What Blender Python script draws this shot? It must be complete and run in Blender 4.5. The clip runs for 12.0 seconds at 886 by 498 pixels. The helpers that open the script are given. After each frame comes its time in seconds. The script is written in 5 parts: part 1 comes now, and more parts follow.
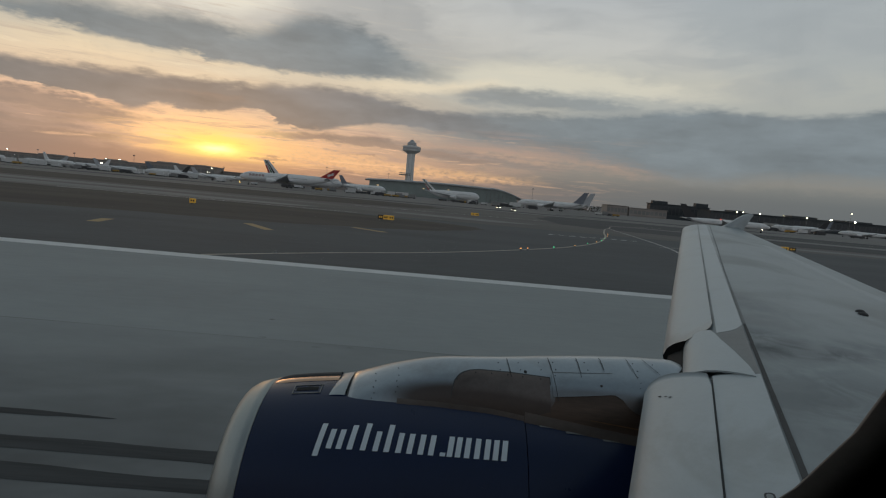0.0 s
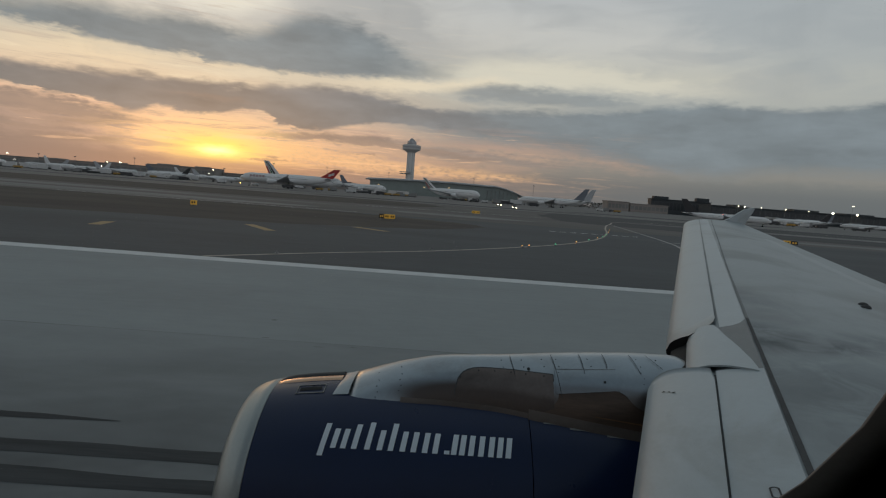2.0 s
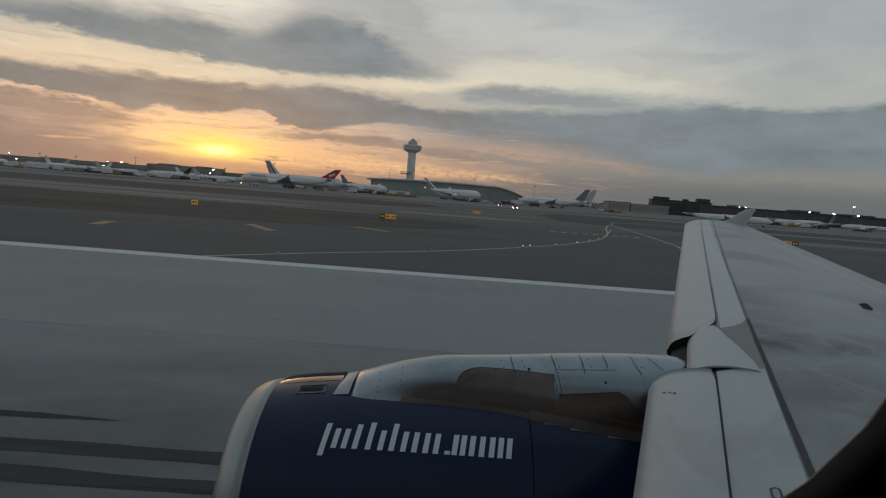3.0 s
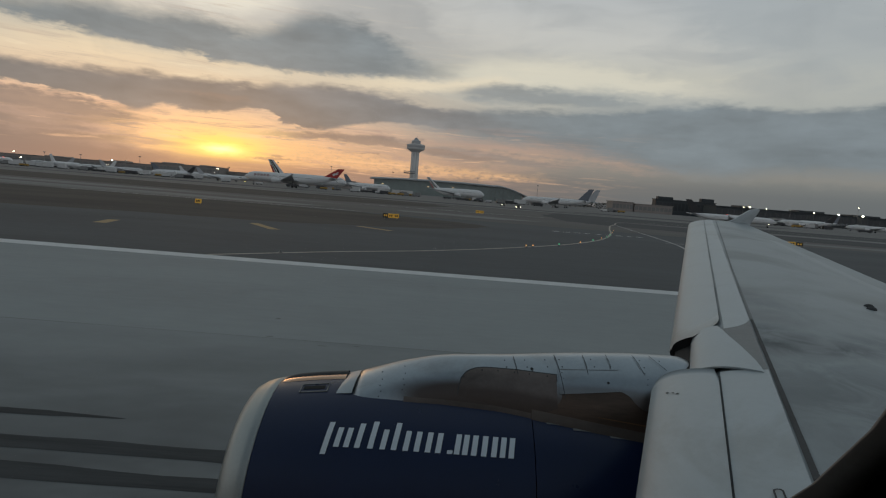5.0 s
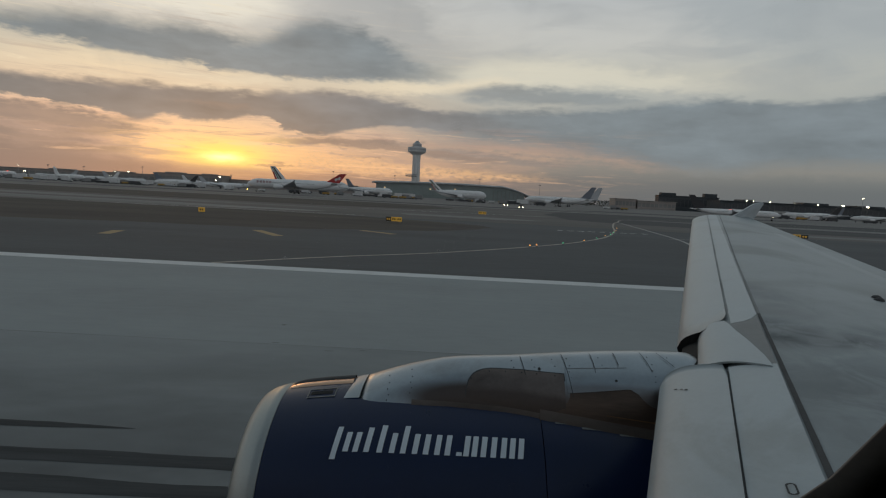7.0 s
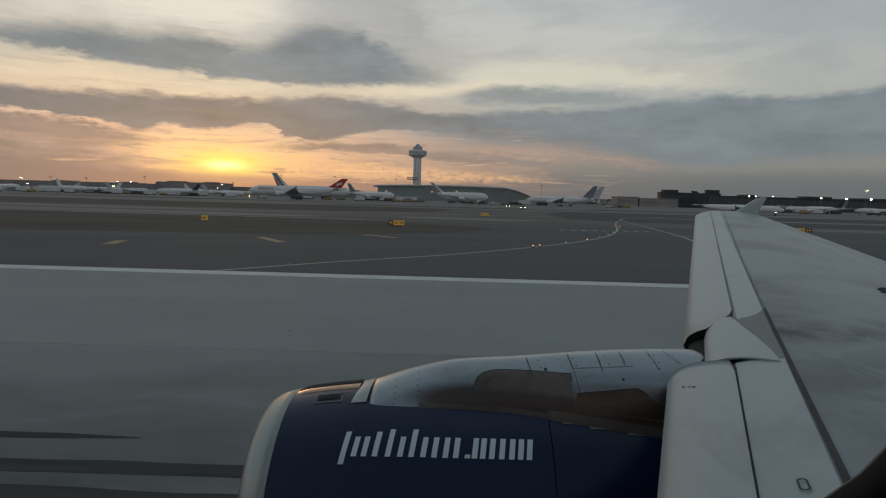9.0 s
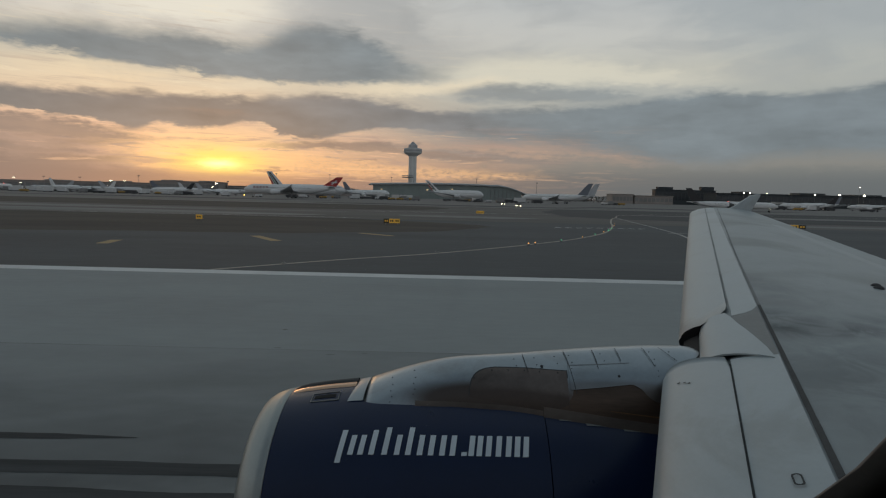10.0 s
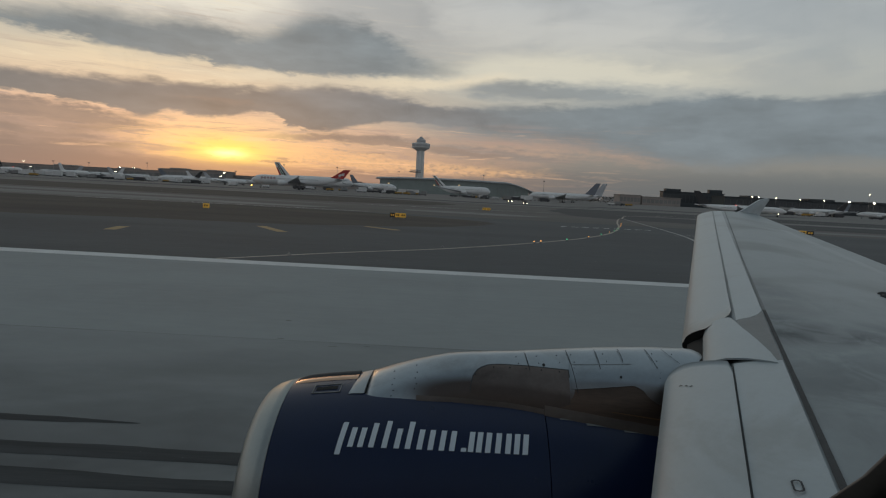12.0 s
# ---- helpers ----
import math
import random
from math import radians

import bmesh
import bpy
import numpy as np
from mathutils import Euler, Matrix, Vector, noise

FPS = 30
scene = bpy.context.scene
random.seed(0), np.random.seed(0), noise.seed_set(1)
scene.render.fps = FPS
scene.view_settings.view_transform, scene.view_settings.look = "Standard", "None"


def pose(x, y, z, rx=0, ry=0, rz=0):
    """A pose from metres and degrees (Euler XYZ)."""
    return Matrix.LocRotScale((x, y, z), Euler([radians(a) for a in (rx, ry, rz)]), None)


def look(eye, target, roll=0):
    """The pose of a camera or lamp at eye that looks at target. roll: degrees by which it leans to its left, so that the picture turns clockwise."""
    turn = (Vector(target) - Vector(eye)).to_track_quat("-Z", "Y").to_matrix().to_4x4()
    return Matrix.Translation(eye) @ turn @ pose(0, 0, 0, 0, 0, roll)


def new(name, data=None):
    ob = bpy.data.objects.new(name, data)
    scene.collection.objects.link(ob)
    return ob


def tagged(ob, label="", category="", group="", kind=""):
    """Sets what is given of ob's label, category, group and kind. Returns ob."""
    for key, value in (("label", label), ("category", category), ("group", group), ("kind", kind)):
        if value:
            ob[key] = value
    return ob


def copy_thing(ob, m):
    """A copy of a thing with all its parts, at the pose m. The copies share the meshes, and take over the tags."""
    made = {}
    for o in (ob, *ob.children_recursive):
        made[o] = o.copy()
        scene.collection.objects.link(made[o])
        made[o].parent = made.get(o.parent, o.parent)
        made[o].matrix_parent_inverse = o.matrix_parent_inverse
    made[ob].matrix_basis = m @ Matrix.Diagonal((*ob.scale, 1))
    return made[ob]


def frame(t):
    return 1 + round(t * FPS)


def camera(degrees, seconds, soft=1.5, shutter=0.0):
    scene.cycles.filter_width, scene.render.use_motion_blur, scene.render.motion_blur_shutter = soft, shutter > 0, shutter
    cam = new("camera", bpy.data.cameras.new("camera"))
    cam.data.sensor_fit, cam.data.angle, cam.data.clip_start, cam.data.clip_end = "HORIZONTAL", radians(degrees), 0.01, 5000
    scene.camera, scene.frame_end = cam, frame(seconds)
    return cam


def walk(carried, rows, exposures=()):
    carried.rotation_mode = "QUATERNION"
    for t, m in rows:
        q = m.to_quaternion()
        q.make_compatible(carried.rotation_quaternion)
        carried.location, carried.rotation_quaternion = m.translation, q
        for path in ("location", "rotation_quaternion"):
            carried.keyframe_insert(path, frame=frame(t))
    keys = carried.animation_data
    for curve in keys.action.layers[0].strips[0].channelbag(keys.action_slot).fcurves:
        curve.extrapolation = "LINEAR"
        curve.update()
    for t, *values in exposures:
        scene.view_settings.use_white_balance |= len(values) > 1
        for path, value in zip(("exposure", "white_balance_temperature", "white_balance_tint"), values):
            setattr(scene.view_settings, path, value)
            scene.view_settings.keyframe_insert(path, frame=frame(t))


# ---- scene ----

cam = camera(76.0, 12.0, soft=1.2)
EYE = Vector((0.0, 0.0, 4.4))


def hold(t, yaw, pitch, roll, dx=0.0):
    """One row of the walk: the phone held at the cabin window."""
    m = pose(EYE.x + dx, EYE.y, EYE.z, 90 + pitch, 0, yaw) @ pose(0, 0, 0, 0, 0, roll)
    return (t, m)


walk(cam, [hold(*row) for row in (
    (0, -0.82, -5.30, 5.10, 0.0060),
    (0.5, -0.55, -5.35, 4.95, 0.0058),
    (1, -0.33, -5.36, 4.71, 0.0057),
    (1.5, -0.45, -5.42, 4.41, 0.0055),
    (2, -0.69, -5.48, 4.32, 0.0053),
    (2.5, -0.75, -5.51, 4.46, 0.0052),
    (3, -0.62, -5.47, 4.39, 0.0050),
    (5, -0.32, -5.55, 4.54, 0.0044),
    (5.5, -0.42, -5.48, 4.43, 0.0043),
    (6, -0.22, -5.51, 4.06, 0.0041),
    (6.5, -0.01, -5.43, 3.48, 0.0040),
    (8.5, 0.33, -5.28, 1.97, 0.0000),
    (9, 0.39, -5.14, 1.61, -0.0003),
    (9.5, 0.00, -5.35, 1.28, 0.0000),
    (10, -0.06, -5.33, 1.40, -0.0009),
    (10.5, 0.37, -5.27, 1.55, -0.0011),
    (11, 0.47, -5.46, 2.20, -0.0014),
    (11.5, 0.38, -5.65, 3.10, -0.0017),
    (12, 0.45, -5.79, 3.00, -0.0020),
)])

# ---- light: dusk sky with cloud layers, sun low behind them ----
SUN_AZ, SUN_EL = -21.2, 2.5


class Graph:
    """Short calls for shader nodes."""

    def __init__(self, tree):
        self.tree = tree

    def node(self, kind):
        return self.tree.nodes.new(kind)

    def put(self, socket, value):
        if isinstance(value, bpy.types.NodeSocket):
            self.tree.links.new(value, socket)
        elif value is not None:
            socket.default_value = value

    def math(self, op, a, b=None, c=None, clamp=False):
        n = self.node("ShaderNodeMath")
        n.operation, n.use_clamp = op, clamp
        for s, v in zip(n.inputs, (a, b, c)):
            self.put(s, v)
        return n.outputs[0]

    def vec(self, op, a, b=None):
        n = self.node("ShaderNodeVectorMath")
        n.operation = op
        self.put(n.inputs[0], a)
        self.put(n.inputs[1], b)
        return n.outputs["Value"] if op in ("DOT_PRODUCT", "LENGTH") else n.outputs[0]

    def xyz(self, x, y, z=0.0):
        n = self.node("ShaderNodeCombineXYZ")
        for s, v in zip(n.inputs, (x, y, z)):
            self.put(s, v)
        return n.outputs[0]

    def noise(self, vector, scale, detail=4.0, rough=0.55, distort=0.0):
        n = self.node("ShaderNodeTexNoise")
        for k, v in (("Vector", vector), ("Scale", scale), ("Detail", detail), ("Roughness", rough), ("Distortion", distort)):
            self.put(n.inputs[k], v)
        return n.outputs[0]

    def ramp(self, value, stops):
        n = self.node("ShaderNodeValToRGB")
        e = n.color_ramp.elements
        while len(e) < len(stops):
            e.new(0.5)
        for el, (p, c) in zip(e, stops):
            el.position = p
            el.color = (*c, 1.0) if isinstance(c, tuple) else (c, c, c, 1.0)
        self.put(n.inputs[0], value)
        return n.outputs[0]

    def mix(self, fac, a, b, blend="MIX"):
        n = self.node("ShaderNodeMix")
        n.data_type, n.blend_type = "RGBA", blend
        self.put(n.inputs["Factor"], fac)
        for k, v in ((6, a), (7, b)):
            self.put(n.inputs[k], (*v, 1.0) if isinstance(v, tuple) else v)
        return n.outputs[2]

    def step(self, v, lo, hi):
        n = self.node("ShaderNodeMapRange")
        n.interpolation_type = "SMOOTHSTEP"
        for k, x in (("Value", v), ("From Min", lo), ("From Max", hi)):
            self.put(n.inputs[k], x)
        return n.outputs[0]


def build_sky():
    world = bpy.data.worlds.new("dusk_sky")
    scene.world = world
    world.use_nodes = True
    g = Graph(world.node_tree)
    world.node_tree.nodes.clear()
    way = g.node("ShaderNodeTexCoord").outputs["Generated"]
    sep = g.node("ShaderNodeSeparateXYZ")
    g.put(sep.inputs[0], way)
    deg = 57.29578
    az = g.math("ADD", g.math("MULTIPLY", g.math("ARCTAN2", sep.outputs[0], sep.outputs[1]), deg), 0.3)
    el = g.math("MULTIPLY", g.math("ARCSINE", sep.outputs[2]), deg)

    def drift(sa, se, shift, detail=6.0, rough=0.6, distort=0.3):
        v = g.xyz(g.math("MULTIPLY", az, sa), g.math("MULTIPLY", el, se), shift)
        return g.math("SUBTRACT", g.noise(v, 1.0, detail, rough, distort), 0.5)

    slow = drift(0.09, 0.30, 0.0, 3.0, 0.5)
    mid_n = drift(0.30, 0.95, 4.0, 6.0, 0.56)
    fine = drift(0.55, 1.8, 9.0, 7.0, 0.6)
    soft = drift(0.11, 0.42, 17.0, 4.0, 0.5, 0.8)
    frill = drift(1.5, 3.6, 23.0, 6.0, 0.6, 0.6)
    az_w = g.math("ADD", az, g.math("ADD", g.math("MULTIPLY", mid_n, 4.0), g.math("MULTIPLY", fine, 2.0)))
    el_w = g.math("ADD", el, g.math("ADD", g.math("MULTIPLY", mid_n, 1.1), g.math("ADD", g.math("MULTIPLY", fine, 1.0), g.math("MULTIPLY", frill, 0.28))))

    def curve(pairs, low, high, at):
        n = g.node("ShaderNodeFloatCurve")
        c = n.mapping.curves[0]
        pts = [((a + 48.0) / 96.0, (v - low) / (high - low)) for a, v in pairs]
        c.points[0].location = (0.0, pts[0][1])
        c.points[1].location = (1.0, pts[-1][1])
        for p in pts:
            c.points.new(*p)
        n.mapping.update()
        g.put(n.inputs["Value"], g.math("DIVIDE", g.math("ADD", at, 48.0), 96.0, clamp=True))
        return g.math("ADD", g.math("MULTIPLY", n.outputs[0], high - low), low)

    def band(edges, lo_soft, hi_soft, strength, fade_in=3.0, fade_out=3.0):
        """Cover of one cloud bank, given its lower and upper edge by azimuth."""
        bottom = curve([(a, b) for a, b, t in edges], 0.0, 20.0, az_w)
        top = curve([(a, t) for a, b, t in edges], 0.0, 20.0, az_w)
        cover = g.math("MULTIPLY", g.step(g.math("SUBTRACT", el_w, bottom), -lo_soft, lo_soft), g.step(g.math("SUBTRACT", top, el_w), -hi_soft, hi_soft))
        a0, a1 = edges[0][0], edges[-1][0]
        if a0 > -36:
            cover = g.math("MULTIPLY", cover, g.step(az_w, a0 - fade_in, a0 + fade_in))
        if a1 < 36:
            cover = g.math("MULTIPLY", cover, g.math("SUBTRACT", 1.0, g.step(az_w, a1 - fade_out, a1 + fade_out)))
        return g.math("MULTIPLY", cover, strength)

    e01 = g.math("DIVIDE", g.math("ADD", el, 2.0), 62.0, clamp=True)
    k = lambda e: (e + 2.0) / 62.0
    warm = g.ramp(e01, [(k(0), (0.25, 0.185, 0.16)), (k(1.0), (0.34, 0.215, 0.165)), (k(1.9), (0.74, 0.40, 0.235)), (k(3.2), (0.97, 0.545, 0.30)), (k(5.2), (0.97, 0.575, 0.36)),
                        (k(8.5), (0.84, 0.65, 0.44)), (k(11), (0.76, 0.64, 0.45)), (k(14.5), (0.70, 0.65, 0.57)), (k(19), (0.62, 0.61, 0.57)), (k(30), (0.31, 0.36, 0.38)), (k(60), (0.20, 0.255, 0.285))])
    cool = g.ramp(e01, [(k(0), (0.120, 0.142, 0.152)), (k(2), (0.134, 0.153, 0.162)), (k(3.4), (0.195, 0.205, 0.20)), (k(5), (0.187, 0.212, 0.22)), (k(7.5), (0.315, 0.335, 0.33)),
                        (k(9.5), (0.40, 0.415, 0.39)), (k(12), (0.49, 0.49, 0.44)), (k(15), (0.52, 0.525, 0.50)), (k(19), (0.44, 0.465, 0.475)), (k(30), (0.25, 0.31, 0.34)), (k(60), (0.19, 0.245, 0.275))])
    side = g.math("DIVIDE", g.math("ADD", g.math("ADD", az, g.math("MULTIPLY", slow, 14.0)), 28.0), 24.2)
    heat = g.math("EXPONENT", g.math("MULTIPLY", g.math("MULTIPLY", side, side), -1.0))
    sky = g.mix(heat, cool, warm)
    # broad veils in the high haze
    sky = g.mix(g.math("MULTIPLY", g.step(soft, -0.10, 0.22), g.math("MULTIPLY", g.step(el, 7.0, 12.0), 0.45)), sky, g.mix(heat, (0.34, 0.36, 0.37), (0.44, 0.43, 0.40)))
    grey = band(((-15, 14.0, 24.0), (-11, 14.0, 24.0), (-7, 13.6, 22.0), (-3, 12.8, 18.0), (1, 12.6, 14.6)), 1.2, 2.0, 0.62, 6, 5)
    sky = g.mix(grey, sky, (0.355, 0.365, 0.365))
    bright = band(((-31, 14.4, 24.0), (-26, 14.6, 24.0), (-21, 14.4, 24.0), (-16.5, 15.4, 24.0)), 0.9, 3.0, 0.85, 5, 4)
    sky = g.mix(bright, sky, (0.80, 0.755, 0.64))
    glowing = band(((-0.6, 10.9, 11.6), (3.3, 11.0, 13.1), (8.7, 11.0, 13.4), (15.6, 11.0, 12.7), (24.0, 10.3, 11.6)), 0.5, 0.9, 0.75, 3, 6)
    sky = g.mix(glowing, sky, (0.68, 0.645, 0.53))
    # thin drawn-out wisps over the bright part
    wisp = drift(0.16, 2.6, 31.0, 7.0, 0.62, 0.5)
    bright_zone = g.math("MULTIPLY", heat, g.math("SUBTRACT", 1.0, g.step(el, 13.0, 19.0)))
    sky = g.mix(g.math("MULTIPLY", g.step(wisp, 0.02, 0.22), g.math("MULTIPLY", bright_zone, 0.6)), sky, (0.50, 0.39, 0.31))
    sky = g.mix(g.math("MULTIPLY", g.step(wisp, -0.04, -0.24), g.math("MULTIPLY", bright_zone, 0.75)), sky, g.mix(g.step(el, 6.0, 9.0), (1.0, 0.66, 0.33), (0.90, 0.76, 0.53)))
    dusk = band(((-44, 0.0, 5.4), (-36, 0.0, 5.0), (-30, 0.0, 3.8), (-26, 0.0, 2.0)), 0.8, 1.2, 0.78, 3, 3)
    sky = g.mix(dusk, sky, (0.395, 0.285, 0.255))
    # pink streaks reaching towards the cool side
    pink = band(((-6, 2.4, 4.6), (2, 2.6, 5.3), (8, 3.0, 6.0), (13, 4.0, 6.0), (18, 3.6, 4.6), (22, 3.4, 4.2)), 0.7, 0.7, 0.46, 4, 4)
    sky = g.mix(g.math("MULTIPLY", pink, g.step(fine, -0.28, 0.12)), sky, (0.53, 0.335, 0.245))
    rose = band(((22, 3.0, 4.4), (28, 3.2, 4.6), (38, 3.2, 4.8)), 0.5, 0.5, 0.5, 3, 3)
    sky = g.mix(rose, sky, (0.26, 0.25, 0.23))
    cream = band(((-22, 9.3, 9.7), (-16, 9.5, 10.2), (-8, 9.6, 10.6), (0, 9.9, 11.0), (5, 10.8, 11.6)), 0.4, 0.5, 0.6, 4, 4)
    sky = g.mix(cream, sky, (0.88, 0.75, 0.54))
    slate = band(((21, 15.5, 24.0), (26, 13.6, 24.0), (32, 11.8, 24.0), (44, 11.0, 24.0)), 2.5, 2.0, 0.55, 5, 5)
    sky = g.mix(slate, sky, (0.30, 0.345, 0.37))
    # cloud banks, far to near
    tone = g.math("ADD", 1.0, g.math("ADD", g.math("MULTIPLY", mid_n, 0.42), g.math("ADD", g.math("MULTIPLY", fine, 0.14), g.math("MULTIPLY", slow, 0.7))))

    def tint(a, b):
        return g.mix(1.0, g.mix(heat, a, b), g.xyz(tone, tone, tone), "MULTIPLY")

    cold = (0.18, 0.215, 0.24)
    veil = band(((-38, 10.2, 13.6), (-31, 10.2, 14.2), (-25, 9.9, 14.4), (-19, 9.7, 14.8), (-13, 9.7, 16.6), (-7, 10.6, 16.8), (0, 12.4, 16.2), (6, 13.0, 15.4)), 0.8, 1.6, 0.28, 3, 6)
    sky = g.mix(veil, sky, g.mix(heat, (0.33, 0.345, 0.35), (0.40, 0.385, 0.36)))
    veil = band(((-38, 5.6, 8.4), (-30, 5.2, 8.9), (-20, 5.4, 9.2), (-12, 4.8, 10.4), (-5, 5.8, 9.9), (4, 5.6, 8.8)), 0.6, 0.7, 0.26, 3, 4)
    sky = g.mix(veil, sky, g.mix(heat, (0.29, 0.28, 0.27), (0.45, 0.35, 0.28)))
    far = band(((-2.7, 6.1, 6.9), (0.6, 5.8, 8.0), (4.5, 5.5, 8.5), (11.6, 5.3, 8.7), (16.9, 4.6, 9.0), (21.8, 3.6, 9.6), (26.4, 3.5, 9.6), (30.7, 4.3, 9.3), (34.6, 4.4, 9.4), (38.0, 4.3, 9.7)), 0.9, 0.45, 0.9, 4, 4)
    sky = g.mix(far, sky, tint(cold, (0.23, 0.22, 0.215)))
    lens = band(((0.5, 9.85, 10.2), (2.8, 9.4, 10.7), (8.8, 9.3, 10.8), (14.2, 9.2, 10.4), (17.8, 9.3, 9.9), (19.8, 9.5, 9.6)), 0.5, 0.45, 0.72, 3, 5)
    sky = g.mix(lens, sky, tint((0.21, 0.24, 0.26), (0.26, 0.27, 0.28)))
    high = band(((-37.5, 11.2, 12.3), (-33.8, 11.1, 13.0), (-31.8, 10.8, 13.2), (-27.7, 10.8, 13.4), (-25.5, 10.7, 13.6), (-23.2, 10.6, 13.7), (-22.0, 10.2, 13.6), (-19.3, 10.4, 13.3), (-15.8, 10.3, 14.5),
                 (-12.7, 10.4, 15.6), (-9.5, 10.6, 15.4), (-7.3, 10.8, 14.6), (-4.6, 11.0, 13.4), (-1.5, 11.1, 12.5)), 0.34, 1.0, 0.97, 3, 6)
    sky = g.mix(high, sky, tint((0.20, 0.235, 0.255), (0.205, 0.235, 0.25)))
    mid = band(((-37.6, 6.2, 7.8), (-35.9, 6.2, 7.9), (-34.9, 5.8, 7.9), (-32.0, 5.9, 8.0), (-30.0, 5.8, 8.1), (-28.0, 5.4, 8.3), (-25.6, 6.1, 8.4), (-23.3, 5.8, 8.5), (-20.9, 6.0, 8.6), (-18.4, 6.6, 8.5),
                (-16.1, 5.9, 9.0), (-14.2, 5.3, 9.1), (-12.7, 5.2, 9.2), (-10.0, 5.8, 9.3), (-7.8, 6.3, 9.2), (-4.5, 6.6, 8.8), (0.0, 6.7, 8.0), (4.0, 6.2, 7.9)), 0.2, 0.5, 0.96, 3, 4)
    sky = g.mix(mid, sky, tint((0.195, 0.212, 0.228), (0.212, 0.192, 0.185)))
    low = (((-37.8, 3.0, 4.2), (-35.6, 3.0, 4.2), (-33.3, 3.3, 4.1), (-30.1, 3.7, 4.2), (-27.0, 4.0, 4.2)), ((-37.9, 1.7, 2.8), (-34.9, 1.9, 2.8), (-31.8, 2.1, 2.7), (-28.0, 2.4, 2.7)),
           ((-18.9, 4.25, 4.4), (-15.8, 4.25, 4.7), (-10.5, 4.3, 5.1), (-5.0, 4.4, 5.1), (-0.5, 3.5, 4.8), (4.1, 3.5, 4.4), (11.8, 3.1, 3.9)), ((-31.5, 5.1, 5.3), (-29, 5.1, 5.45), (-26.5, 5.2, 5.45)), ((-40, 4.6, 5.5), (-35.0, 4.5, 5.7), (-31.0, 4.3, 5.3), (-27.5, 4.5, 4.9)), ((-26, 7.15, 7.3), (-22, 7.0, 7.45), (-18, 7.1, 7.3)))
    for edges in low:
        sky = g.mix(band(edges, 0.26, 0.26, 0.82, 2.0, 2.0), sky, tint((0.24, 0.22, 0.21), (0.345, 0.245, 0.20)))
    # the sun itself, veiled
    da = g.math("SUBTRACT", az, SUN_AZ)
    de = g.math("SUBTRACT", g.math("ADD", el, g.math("MULTIPLY", fine, 0.7)), SUN_EL)

    def glow(sa, se, shift=0.0):
        p = g.math("DIVIDE", da, sa)
        q = g.math("DIVIDE", g.math("SUBTRACT", de, shift), se)
        return g.math("EXPONENT", g.math("MULTIPLY", g.math("ADD", g.math("MULTIPLY", p, p), g.math("MULTIPLY", q, q)), -1.0))

    open_sky = g.math("SUBTRACT", 1.0, mid)
    sky = g.mix(g.math("MULTIPLY", g.math("MULTIPLY", glow(6.5, 2.1, 0.8), open_sky), 0.64), sky, (1.0, 0.70, 0.27))
    streak = drift(0.13, 1.9, 47.0, 7.0, 0.62, 0.7)
    low_zone = g.math("MULTIPLY", g.math("SUBTRACT", 1.0, g.step(el, 5.5, 7.5)), g.math("MULTIPLY", open_sky, g.step(az, 24.0, -6.0)))
    sky = g.mix(g.math("MULTIPLY", g.step(streak, 0.0, 0.18), g.math("MULTIPLY", low_zone, 0.72)), sky, (0.44, 0.30, 0.25))
    sky = g.mix(g.math("MULTIPLY", g.step(streak, -0.06, -0.20), g.math("MULTIPLY", low_zone, 0.65)), sky, (1.0, 0.605, 0.37))
    ember = band(((-17, 2.1, 3.9), (-12, 1.8, 3.6), (-8, 1.7, 3.3), (-2, 1.7, 2.7), (4, 1.8, 2.5), (9, 1.9, 2.4)), 0.4, 0.5, 0.62, 3, 4)
    sky = g.mix(g.math("MULTIPLY", ember, g.step(frill, -0.30, 0.10)), sky, (0.90, 0.53, 0.27))
    shred = drift(0.20, 1.35, 61.0, 7.0, 0.62, 0.9)
    shred_zone = g.math("MULTIPLY", g.math("MULTIPLY", g.step(el, 2.2, 3.4), g.math("SUBTRACT", 1.0, g.step(el, 6.5, 8.0))), g.math("MULTIPLY", open_sky, g.step(az, 12.0, -14.0)))
    sky = g.mix(g.math("MULTIPLY", g.step(shred, 0.03, 0.17), g.math("MULTIPLY", shred_zone, 0.68)), sky, (0.37, 0.28, 0.25))
    for edges in (((-42, 4.3, 5.5), (-36.0, 4.2, 5.6), (-32.0, 4.1, 5.2), (-29, 4.2, 4.7), (-26.5, 4.3, 4.5)), ((-42, 2.9, 3.5), (-35, 2.8, 3.5), (-30.5, 2.9, 3.2)), ((-14.5, 4.35, 4.75), (-10, 4.3, 4.95), (-5, 4.2, 4.8), (0, 3.7, 4.4), (5, 3.4, 4.0))):
        sky = g.mix(band(edges, 0.2, 0.2, 0.75, 1.5, 2.5), sky, g.mix(g.step(mid_n, -0.2, 0.2), (0.25, 0.198, 0.176), (0.33, 0.24, 0.195)))
    sky = g.mix(g.math("MULTIPLY", mid, 0.6), sky, tint((0.195, 0.212, 0.228), (0.218, 0.200, 0.190)))
    sky = g.mix(g.math("MULTIPLY", glow(3.4, 1.05, 0.2), 0.92), sky, (1.06, 0.80, 0.13))
    sky = g.mix(g.math("MULTIPLY", glow(1.6, 0.40), 1.0), sky, (1.5, 1.3, 0.55))
    # the haze bank that hides its lower edge
    sky = g.mix(g.math("MULTIPLY", g.math("SUBTRACT", 1.0, g.step(el, 1.2, 2.1)), g.math("MULTIPLY", heat, 0.7)), sky, (0.325, 0.226, 0.182))
